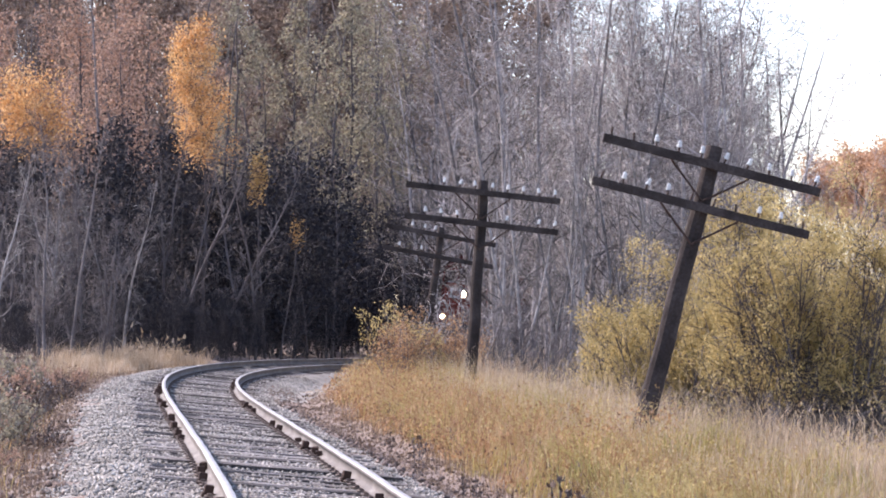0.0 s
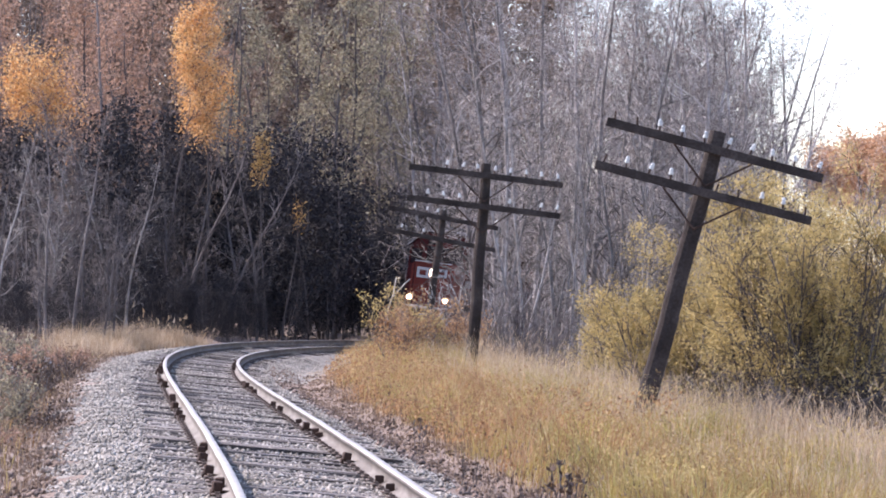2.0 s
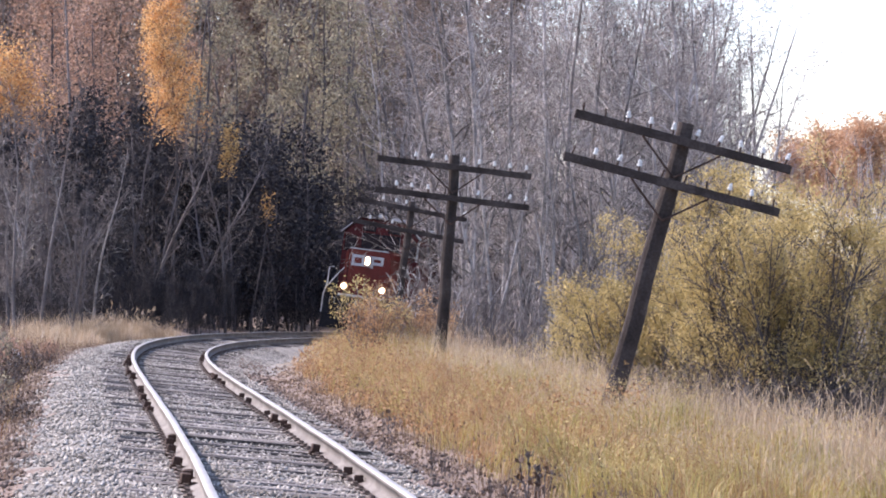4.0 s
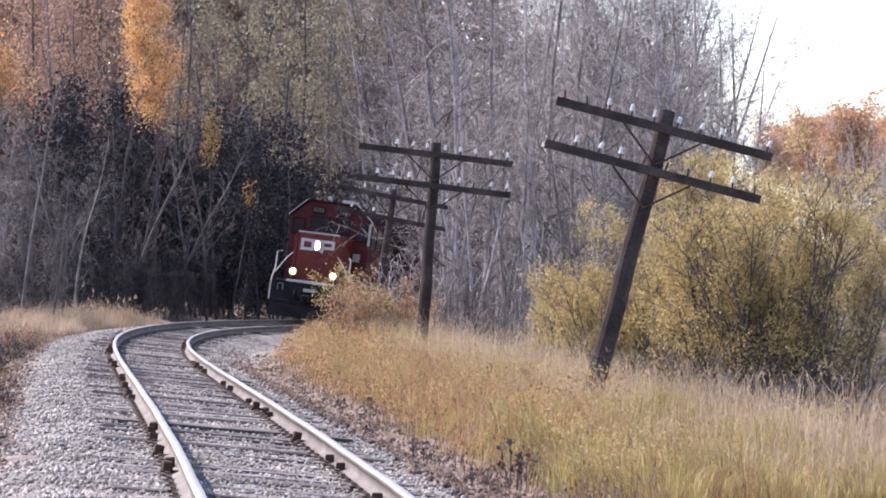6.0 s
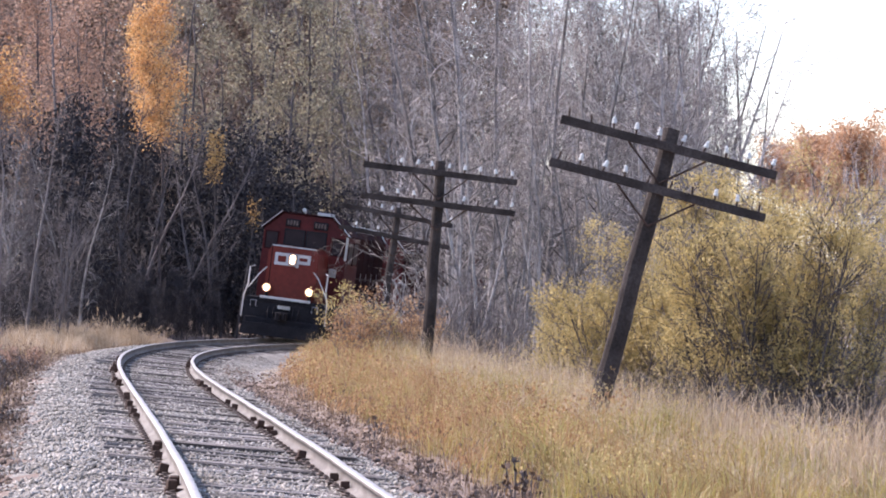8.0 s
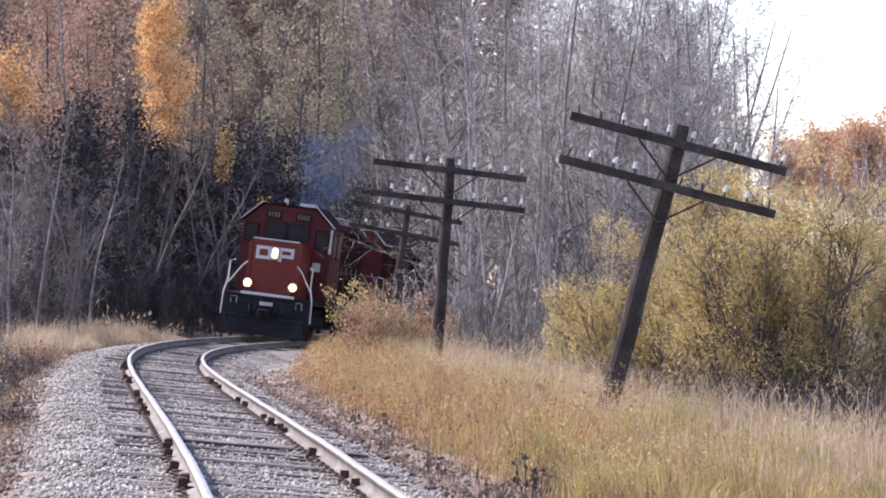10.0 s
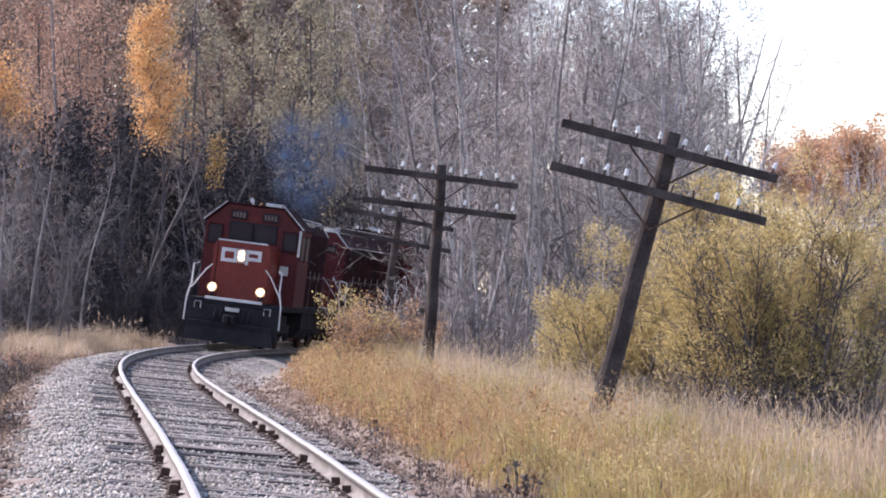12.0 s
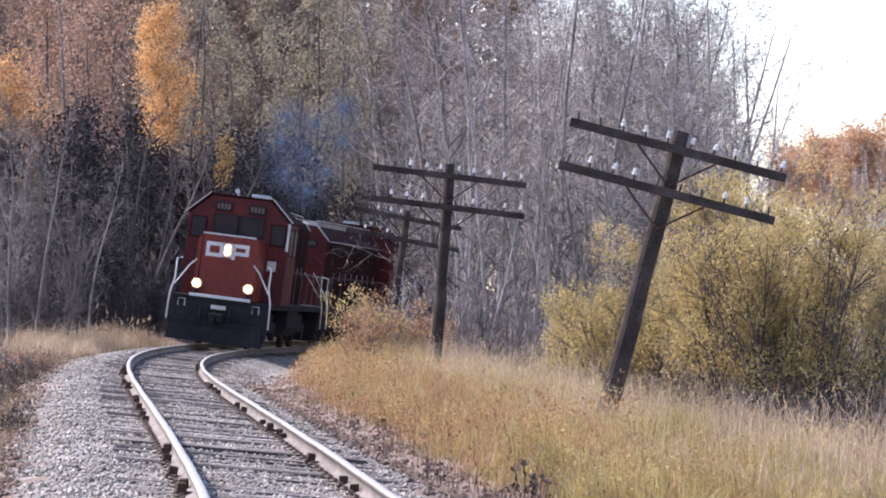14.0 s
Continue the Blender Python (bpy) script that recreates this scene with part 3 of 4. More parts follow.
        for sx in (-half - 0.015, half + 0.005):
            d = part("hood_door", a_box(sx, sx + 0.01, y, y + 1.05, 1.7, shoulder - 0.35), hood_paint, hood)
            part("latch", a_box(sx - 0.012, sx + 0.022, y + 0.9, y + 0.96, 2.4, 2.7), M_STEEL, d)
    for y in (6.2, 9.8, 11.4, 13.0):
        part("roof_fan", tube(bmesh.new(), [(0, y, 4.25), (0, y, 4.42)], 0.52, 20), M_STEEL if y > 7 else M_BLACK, hood)
    part("exhaust_stack", a_box(-0.3, 0.3, 7.6, 8.3, 4.25, 4.5, 0.03), M_BLACK, hood)
    for sx in (-1, 1):
        part("roof_rail", tube(bmesh.new(), [(sx * flat * 0.9, 5.2, 4.27), (sx * flat * 0.9, 5.25, 4.44), (sx * flat * 0.9, 10, 4.46), (sx * flat * 0.9, L - 1.35, 4.44), (sx * flat * 0.9, L - 1.3, 4.26)], 0.022, 5), M_STEEL, hood)
        if not lit:
            # dark air intakes under the edge of the roof, a pale drip rail over them
            for y in (7.0, 10.2, 13.0):
                x = sx * (half + 0.012)
                g = part("air_intake", a_box(min(x, x - sx * 0.02), max(x, x - sx * 0.02), y, y + 2.2, shoulder - 0.85, shoulder - 0.12), M_BLACK, hood)
                for q in range(6):
                    z = shoulder - 0.80 + 0.12 * q
                    part("louvre", a_box(min(x, x + sx * 0.03), max(x, x + sx * 0.03), y + 0.05, y + 2.15, z, z + 0.02), M_RED_SHADE, g)
            part("drip_rail", tube(bmesh.new(), [(sx * (half + 0.015), 5.2, shoulder - 0.03), (sx * (half + 0.015), L - 1.15, shoulder - 0.03)], 0.016, 5), M_STEEL, hood)
    # end of the long hood
    for sx in (-1, 1):
        # white strip paints the glint on the hood's end edge
        part("hood_edge", extrude(bmesh.new(), [(sx * (half + 0.005), shoulder), (sx * (flat + 0.005), 4.26), (sx * (flat + 0.01), 4.30), (sx * (half + 0.03), shoulder + 0.02)], L - 1.16, L - 1.05), M_WHITE, hood, "white strip painting the glint on the hood edge")
        nb = part("number_board", a_box(sx * 0.52 - 0.22, sx * 0.52 + 0.22, L - 1.12, L - 1.04, 3.50, 3.77, 0.015), M_BLACK, hood)
        for q in range(4):
            part("number_strip", a_box(sx * 0.52 - 0.17 + 0.095 * q, sx * 0.52 - 0.11 + 0.095 * q, L - 1.045, L - 1.03, 3.56, 3.71), M_PLATE, nb)
        x = sx * 1.42
        part("corner_handrail", tube(bmesh.new(), [(sx * 1.1, L - 0.8, 2.5), (x, L - 0.55, 2.45), (x, L - 0.5, 1.9), (x + sx * 0.1, L - 0.48, 1.45), (x + sx * 0.12, L - 0.5, 0.7)], 0.026, 6), M_WHITE, lo, "white corner handrail")
        part("hood_handrail", tube(bmesh.new(), [(sx * 0.8, L - 0.9, 2.6), (sx * 1.0, L - 0.7, 2.35), (x, L - 0.55, 1.75)], 0.02, 6), M_WHITE, lo)
    door = part("end_door", a_box(-0.34, 0.34, L - 1.105, L - 1.075, 1.5, 3.35, 0.008), M_RED_CAB, hood)
    part("door_window", a_box(-0.2, 0.2, L - 1.08, L - 1.068, 2.75, 3.2, 0.006), M_WINDOW, door)
    part("end_sill", a_box(-1.3, 1.3, L - 0.62, L - 0.44, 1.40, 1.47, 0.01), M_STEEL, lo, "pale worn end sill")
    part("end_pilot", extrude(bmesh.new(), [(-1.4, 0.25), (1.4, 0.25), (1.5, 1.28), (-1.5, 1.28)], L - 0.75, L - 0.45), M_BLACK, lo)
    part("end_coupler", a_box(-0.15, 0.15, L - 0.45, L + 0.25, 0.74, 0.98, 0.04), M_IRON, lo)
    # rails and steps
    for sx in (-1, 1):
        x = sx * 1.42
        hr = part("corner_handrail", tube(bmesh.new(), [(sx * 1.30, 0.75, 2.55), (x, 0.55, 2.5), (x, 0.5, 1.9), (x + sx * 0.10, 0.48, 1.45), (x + sx * 0.12, 0.5, 0.70)], 0.028, 6), M_WHITE, lo, "white corner handrail")
        part("nose_handrail", tube(bmesh.new(), [(sx * 0.86, 0.72, 2.55), (sx * 1.05, 0.70, 2.35), (x, 0.55, 1.75)], 0.022, 6), M_WHITE, lo, "thin white handrail")
        hr2 = part("walkway_handrail", tube(bmesh.new(), [(x, 5.3, 2.5), (x, L - 1.0, 2.5), (x, L - 0.6, 1.5)], 0.02, 5), M_PLATE, lo)
        for y in np.arange(5.4, L - 0.8, 1.75):
            part("stanchion", tube(bmesh.new(), [(x, float(y), 1.46), (x, float(y), 2.5)], 0.018, 5), M_PLATE, hr2)
        bm = bmesh.new()
        for k, z in enumerate((0.4, 0.72, 1.04)):
            box(bm, min(x, x - sx * 0.42), max(x, x - sx * 0.42), 0.5, 0.95, z, z + 0.03)
        box(bm, min(x, x + sx * 0.03), max(x, x + sx * 0.03), 0.5, 0.95, 0.38, 1.3)
        part("step_ladder", bm, M_BLACK, lo)
        part("grab_iron", tube(bmesh.new(), [(sx * 1.02, 0.45, 1.12), (sx * 1.02, 0.38, 1.14), (sx * 1.02, 0.38, 1.33), (sx * 1.22, 0.38, 1.33), (sx * 1.22, 0.38, 1.14), (sx * 1.22, 0.45, 1.12)], 0.02, 6), M_STEEL, lo, "pale bent grab iron")
    return lo


loco_front = build_loco("red diesel locomotive with glowing headlights leading the train", True, 15.6, 0.85, 0.66, 4.0)
loco_rear = build_loco("red diesel locomotive, darkened by painted shade, coupled behind the leading one", False, 17.2, 1.12, 0.66, 3.79)


def build_puff(seed):
    """A puff of soot, small enough for the hood it comes from: a round cloud of specks, thinner outwards."""
    rng = np.random.default_rng(seed)
    n = 15000
    way = rng.normal(size=(n, 3))
    way /= np.linalg.norm(way, axis=1, keepdims=True)
    c = way * (0.8 * rng.random(n) ** 0.75)[:, None]
    v = (c[:, None] + 0.0056 * rng.normal(size=(n, 3, 3))).reshape(-1, 3)
    f = np.arange(3 * n).reshape(-1, 3)
    return tagged(part("exhaust_smoke", mesh_from("exhaust_smoke", v, f), M_SMOKE), "thin blue exhaust smoke over the leading locomotive", "smoke", kind="stuff")


PUFFS = [build_puff(40 + k) for k in range(9)]


# ---- trees ----
def branches(rng, height, levels, spread, first=0.2, lean=0.0, stems=1, wild=1.0):
    """Tapered limbs as (points, radii, sides, level)."""
    out = []

    def limb(p, d, length, r, level, bits):
        pts, rad = [p], [r]
        d = d.normalized()
        for k in range(bits):
            jit = 0.10 if level == 0 else 0.24 * wild
            d = (d + Vector((rng.uniform(-jit, jit), rng.uniform(-jit, jit), rng.uniform(-jit, jit) * 0.6 + (0.10 if level else 0.0)))).normalized()
            pts.append(pts[-1] + d * (length / bits))
            rad.append(max(r * (1 - 0.85 * (k + 1) / bits), 0.006))
        out.append((pts, rad, (7, 4, 3, 3)[min(level, 3)], level))
        if level + 1 >= len(levels) + 1:
            return
        n = levels[level] if level < len(levels) else 0
        for i in range(n):
            lo = first if level == 0 else 0.18
            f = lo + (0.99 - lo) * (i + rng.random()) / n
            q = f * bits
            k = min(int(q), bits - 1)
            base = pts[k].lerp(pts[k + 1], q - k)
            ax = (pts[k + 1] - pts[k]).normalized()
            side = ax.orthogonal().normalized()
            side.rotate(Matrix.Rotation(rng.uniform(0, 6.283), 3, ax))
            ang = (rng.uniform(0.5, 1.0) if level == 0 else rng.uniform(0.4, 1.05)) * (0.6 + 0.4 * wild)
            nd = ax * math.cos(ang) + side * math.sin(ang)
            if level == 0:
                ln = spread * height * (0.35 + 0.65 * (1 - f)) * rng.uniform(0.6, 1.15)
            else:
                ln = length * rng.uniform(0.35, 0.65) * (1.15 - 0.6 * f)
            limb(base, nd, ln, max(rad[k] * (0.42 if level == 0 else 0.5), 0.0075), level + 1, (3 if wild == 1.0 else 5) if level == 0 else 2 if level == 1 else 1)

    for s in range(stems):
        a = rng.uniform(0, 6.283)
        tilt = lean if stems == 1 else rng.uniform(0.08, 0.45)
        h = height * (1 if stems == 1 else rng.uniform(0.65, 1.0))
        foot = Vector((0, 0, -0.3)) if stems == 1 else Vector((0.12 * math.cos(a), 0.12 * math.sin(a), -0.6)) if height > 1 else Vector((0.05 * math.cos(a), 0.05 * math.sin(a), -0.05))
        limb(foot, Vector((math.cos(a) * tilt, math.sin(a) * tilt, 1)), h, 0.0062 * height + 0.015 if stems == 1 else 0.035 if height > 1 else 0.012, 0, 8 if stems == 1 else 5)
    return out


def limbs_mesh(name, limbs):
    """Tapered limbs that end in a point."""
    v, f = [], []
    for pts, rad, sides, _ in limbs:
        base = len(v)
        d = (pts[-1] - pts[0]).normalized()
        u = d.orthogonal().normalized()
        w = d.cross(u)
        ring = [math.cos(2 * math.pi * k / sides) * u + math.sin(2 * math.pi * k / sides) * w for k in range(sides)]
        for p, r in zip(pts[:-1], rad):
            v += [p + r * q for q in ring]
        v.append(pts[-1])
        last = len(pts) - 2
        for i in range(last):
            for k in range(sides):
                a, b = base + i * sides + k, base + i * sides + (k + 1) % sides
                f += [(a, b, b + sides), (a, b + sides, a + sides)]
        for k in range(sides):
            f.append((base + last * sides + k, base + last * sides + (k + 1) % sides, len(v) - 1))
    return mesh_from(name, [tuple(p) for p in v], f)


def leaves_mesh(name, rng, centres, size, flat=0.0, long=1.0):
    """Small folded leaves at the centres."""
    c = np.asarray(centres, float)
    n = len(c)
    a = rng.normal(size=(n, 3))
    a[:, 2] *= 1 - flat
    a /= np.linalg.norm(a, axis=1, keepdims=True)
    b = np.cross(a, rng.normal(size=(n, 3)))
    b /= np.linalg.norm(b, axis=1, keepdims=True)
    s = (size * (0.6 + 0.8 * rng.random(n)))[:, None]
    a, b = a * s * long, b * s * 0.55
    nrm = np.cross(a, b)
    nrm = nrm / np.maximum(np.linalg.norm(nrm, axis=1, keepdims=True), 1e-9) * s * 0.18
    v = np.stack([c - a, c + b + nrm, c + a, c - b + nrm], 1).reshape(-1, 3)
    f = (np.array([(0, 1, 2), (0, 2, 3)])[None] + 4 * np.arange(n)[:, None, None]).reshape(-1, 3)
    return mesh_from(name, v, f)


def leaf_spots(rng, limbs, count, level, jitter):
    ends = [l for l in limbs if l[3] >= level]
    out = []
    pick = rng.integers(0, len(ends), count)
    for k, t, j in zip(pick, rng.random(count), rng.normal(size=(count, 3)) * jitter):
        p = ends[k][0]
        i = min(int(t * (len(p) - 1)), len(p) - 2)
        out.append(p[i].lerp(p[i + 1], t * (len(p) - 1) - i) + Vector(j))
    return out


def make_tree(name, label, seed, height, levels, spread, bark, leaf=None, leaf_count=0, leaf_size=0.08, first=0.2, stems=1, lean=0.03, jitter=0.12, category="tree", group="", leaf_level=2, twigs=False, wild=1.0, bare_base=0.0, clump=0.0):
    rng, nrng = random.Random(seed), np.random.default_rng(seed)
    limbs = branches(rng, height, levels, spread, first, lean, stems, wild=wild)
    tree = tagged(new(name), label, category, group)
    part("trunk", limbs_mesh("trunk", [l for l in limbs if l[3] == 0 or (leaf and l[3] < 3)]), bark, tree)
    if not leaf:
        part("crown", limbs_mesh("crown", [l for l in limbs if l[3] > 0]), bark, tree)
    else:
        def in_clump(p):
            q = math.sin(p.x * 5.1 + 2.0 * math.sin(p.z * 3.3 + seed)) + math.sin(p.y * 4.7 + 2.0 * math.sin(p.x * 2.9)) + math.sin(p.z * 5.3 + 2.0 * math.sin(p.y * 3.1))
            return not clump or q + 0.7 * nrng.normal() > clump

        part("crown", leaves_mesh("crown", nrng, [p for p in leaf_spots(nrng, limbs, leaf_count, leaf_level, jitter) if in_clump(p) and (not bare_base or p.z > bare_base * height * (0.7 + 0.6 * nrng.random()))], leaf_size), leaf, tree)
        if twigs:
            part("twig_canopy", limbs_mesh("twig_canopy", [l for l in limbs if l[3] > 2]), bark, tree)
    return tree


def spot(brg, depth, dz=0.0):
    x = brg * depth / 1000
    return (x, depth, float(ground_z(np.array([x]), np.array([depth]))[0]) + dz)


def stand(proto, places, rng, lo=0.85, hi=1.15):
    """Moves the first of a kind to the first place and copies it to the rest."""
    for i, (brg, d, *size) in enumerate(places):
        s, off = track_coords([brg * d / 1000], [d])
        if d > 85 and abs(off[0]) < 3.6:  # no tree grows on the track
            brg += 7000 / d
        m = Matrix.Translation(spot(brg, d)) @ Euler((rng.uniform(-.05, .05), rng.uniform(-.05, .05), rng.uniform(0, 6.283))).to_matrix().to_4x4()
        k = size[0] if size else rng.uniform(lo, hi)
        proto_i = proto[i % len(proto)]
        if i < len(proto):
            ob = proto_i
        else:
            ob = copy_thing(proto_i, m)
        ob.matrix_basis = m @ Matrix.Diagonal((k, k, k, 1))


def scatter(rng, n, b0, b1, d0, d1):
    """n places, evenly mixed over a stretch of the view's fan."""
    return [(b0 + (b1 - b0) * ((i * 0.618034 + rng.uniform(-.03, .03)) % 1), math.sqrt(rng.uniform(d0 * d0, d1 * d1))) for i in range(n)]


def build_woods():
    rng = random.Random(21)
    grey = [make_tree("bare_tree", "tall grey tree with fine twigs and few withered leaves", 100 + k, 14, (23, 8, 5), 0.29, M_BARK_GREY, M_LEAF_TAN, 650, 0.034, jitter=0.12, twigs=True, first=0.16, wild=1.75, group="bare trees inside the curve") for k in range(6)]
    stand(grey, scatter(rng, 62, 8, 105, 88, 128) + scatter(rng, 14, 55, 103, 96, 118) + [(*q, 1.2) for q in scatter(rng, 22, 6, 98, 130, 168)] + scatter(rng, 9, -16, 8, 150, 175) + [(b, 112 + 7 * (k % 4)) for k, b in enumerate(range(34, 106, 6))], rng, 0.9, 1.15)
    slim = [make_tree("young_tree", "slim pale leafless young tree among bare trees", 150 + k, 8.5, (16, 6, 4), 0.16, M_BARK_WHITE, first=0.25, group="slim trees inside the curve") for k in range(3)]
    stand(slim, scatter(rng, 44, 14, 100, 80, 96), rng, 0.7, 1.1)
    dark = [make_tree("bare_tree", "bare dark tree of the deep wood", 200 + k, 17, (15, 6, 4), 0.22, M_BARK_DARK, first=0.10, group="dark trees of the wood") for k in range(4)]
    # last scatter: unseen trees added on the left to block the sun
    stand(dark, scatter(rng, 52, -150, 70, 148, 195) + scatter(rng, 8, -230, -152, 95, 170), rng, 0.9, 1.3)
    # shade-coloured trees; the low rows cover bright ground behind them
    thicket = [make_tree("leafy_tree", "tree deep in the wood, its leaves darkened to stand for shade", 300 + k, 8.5, (18, 6, 3), 0.30, M_BARK_DARK, M_LEAF_SHADE, 2400, 0.085, first=0.03, jitter=0.3, leaf_level=1, group="dark trees of the thicket") for k in range(4)]
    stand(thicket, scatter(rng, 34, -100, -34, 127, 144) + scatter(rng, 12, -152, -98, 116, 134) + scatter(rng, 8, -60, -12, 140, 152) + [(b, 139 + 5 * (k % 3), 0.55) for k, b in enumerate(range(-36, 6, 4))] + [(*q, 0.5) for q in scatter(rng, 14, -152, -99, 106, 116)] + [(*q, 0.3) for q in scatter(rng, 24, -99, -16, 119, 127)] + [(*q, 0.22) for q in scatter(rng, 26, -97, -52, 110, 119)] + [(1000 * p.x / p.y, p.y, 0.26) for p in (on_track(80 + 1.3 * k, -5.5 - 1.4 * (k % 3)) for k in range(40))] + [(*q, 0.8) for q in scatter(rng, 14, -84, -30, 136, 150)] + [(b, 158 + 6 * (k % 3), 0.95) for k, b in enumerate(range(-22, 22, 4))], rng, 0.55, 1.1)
    # small dark copies put painted shade before the left trees
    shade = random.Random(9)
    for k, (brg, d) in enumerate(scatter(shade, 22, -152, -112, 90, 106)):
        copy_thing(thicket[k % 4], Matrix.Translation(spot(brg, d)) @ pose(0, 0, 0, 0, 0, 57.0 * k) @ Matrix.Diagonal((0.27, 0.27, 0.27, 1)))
    young = [make_tree("young_tree", "slender bare young tree at the wood's edge", 400 + k, 7.2, (20, 8, 5), 0.24, (M_BARK_DARK, M_BARK_WHITE, M_BARK_DARK, M_BARK_DARK)[k], first=0.06, lean=0.14, wild=1.7, group="young trees at the edge of the wood") for k in range(4)]
    stand(young, scatter(rng, 30, -148, -103, 88, 112), rng, 0.6, 1.15)
    edge = [make_tree("bare_tree", "thin leafless tree in shade at the wood's edge", 450 + k, 9.5, (20, 8, 5), 0.2, M_BARK_DARK, first=0.08, lean=0.08, group="thin trees at the edge of the wood") for k in range(3)]
    stand(edge, scatter(rng, 26, -150, -84, 116, 136) + scatter(rng, 6, -90, -60, 121, 126), rng, 0.7, 1.1)
    green = [make_tree("leafy_tree", "tall tree with sparse dark olive leaves", 500 + k, 18, (16, 7, 4), 0.2, M_BARK_DARK, M_LEAF_GREEN, 2800, 0.085, jitter=0.25, group="olive trees of the wood") for k in range(2)]
    stand(green, scatter(rng, 10, -72, -10, 150, 172), rng, 0.9, 1.2)
    rust = [make_tree("rust_tree", "tall tree with thin rust-brown autumn leaves", 600 + k, 17, (16, 7, 5), 0.22, M_BARK_DARK, M_LEAF_RUST, 1500, 0.085, jitter=0.3, first=0.45, group="rust-coloured trees of the wood") for k in range(2)]
    stand(rust, scatter(rng, 14, -150, -82, 150, 175), rng, 0.9, 1.15)
    birch = make_tree("orange_birch", "narrow birch with bright orange-yellow crown", 700, 13.0, (46, 7, 4), 0.25, M_BARK_DARK, M_LEAF_ORANGE, 10000, 0.05, first=0.56, jitter=0.2)
    birch.location = spot(-76.8, 126)
    gold = make_tree("golden_tree", "broad tree with golden-yellow autumn leaves", 710, 9.9, (26, 7, 4), 0.5, M_BARK_DARK, M_LEAF_ORANGE, 6500, 0.055, first=0.76, jitter=0.3)
    gold.location = spot(-136, 124)
    small = make_tree("yellow_sapling", "small sapling with sparse yellow leaves before dark woods", 720, 8.6, (22, 6, 3), 0.13, M_BARK_DARK, M_LEAF_AMBER, 760, 0.05, first=0.76, jitter=0.14, group="yellow saplings")
    small.location = spot(-57.0, 126)
    lower = make_tree("yellow_sapling", "low sapling with dull yellow leaves before dark woods", 721, 6.1, (14, 6, 3), 0.11, M_BARK_DARK, M_LEAF_AMBER, 300, 0.045, first=0.8, jitter=0.14, group="yellow saplings")
    lower.location = spot(-52, 126)
    brown = [make_tree("brown_tree", "tall tree with withered brown leaves deep in the wood", 840 + k, 23, (18, 6, 2), 0.2, M_BARK_DARK, M_LEAF_BROWN, 4600, 0.135, jitter=0.45, first=0.12, leaf_level=1, group="brown trees of the deep wood") for k in range(3)]
    # last two scatters stand unseen on the left, added to shade wood and train
    stand(brown, [(-75, 178), (-69, 188), (-64, 182)] + scatter(rng, 26, -155, 42, 176, 214) + scatter(rng, 40, -155, 16, 205, 245) + [(b, 252 + 8 * (k % 4), 1.3) for k, b in enumerate(range(-160, 24, 7))] + [(*q, 0.5) for q in scatter(rng, 10, -235, -168, 94, 122)] + [(*q, 0.52) for q in scatter(rng, 12, -300, -165, 120, 175)], rng, 0.95, 1.3)
    far = [make_tree("orange_tree", "distant tree with orange autumn crown", 800 + k, 15, (18, 7, 3), 0.4, M_BARK_GREY, M_LEAF_FAR, 4200, 0.125, jitter=0.4, first=0.68, group="distant autumn trees") for k in range(2)]
    stand(far, scatter(rng, 16, 122, 172, 250, 300) + [(b, 262 + 9 * (k % 3)) for k, b in enumerate(range(128, 174, 5))], rng, 0.85, 1.1)
    farg = [make_tree("bare_tree", "distant bare grey tree", 820 + k, 11, (13, 6, 4), 0.25, M_BARK_GREY, group="distant bare trees") for k in range(1)]
    stand(farg, scatter(rng, 56, 100, 172, 185, 240) + scatter(rng, 36, 112, 172, 172, 200), rng, 0.9, 1.2)


build_woods()


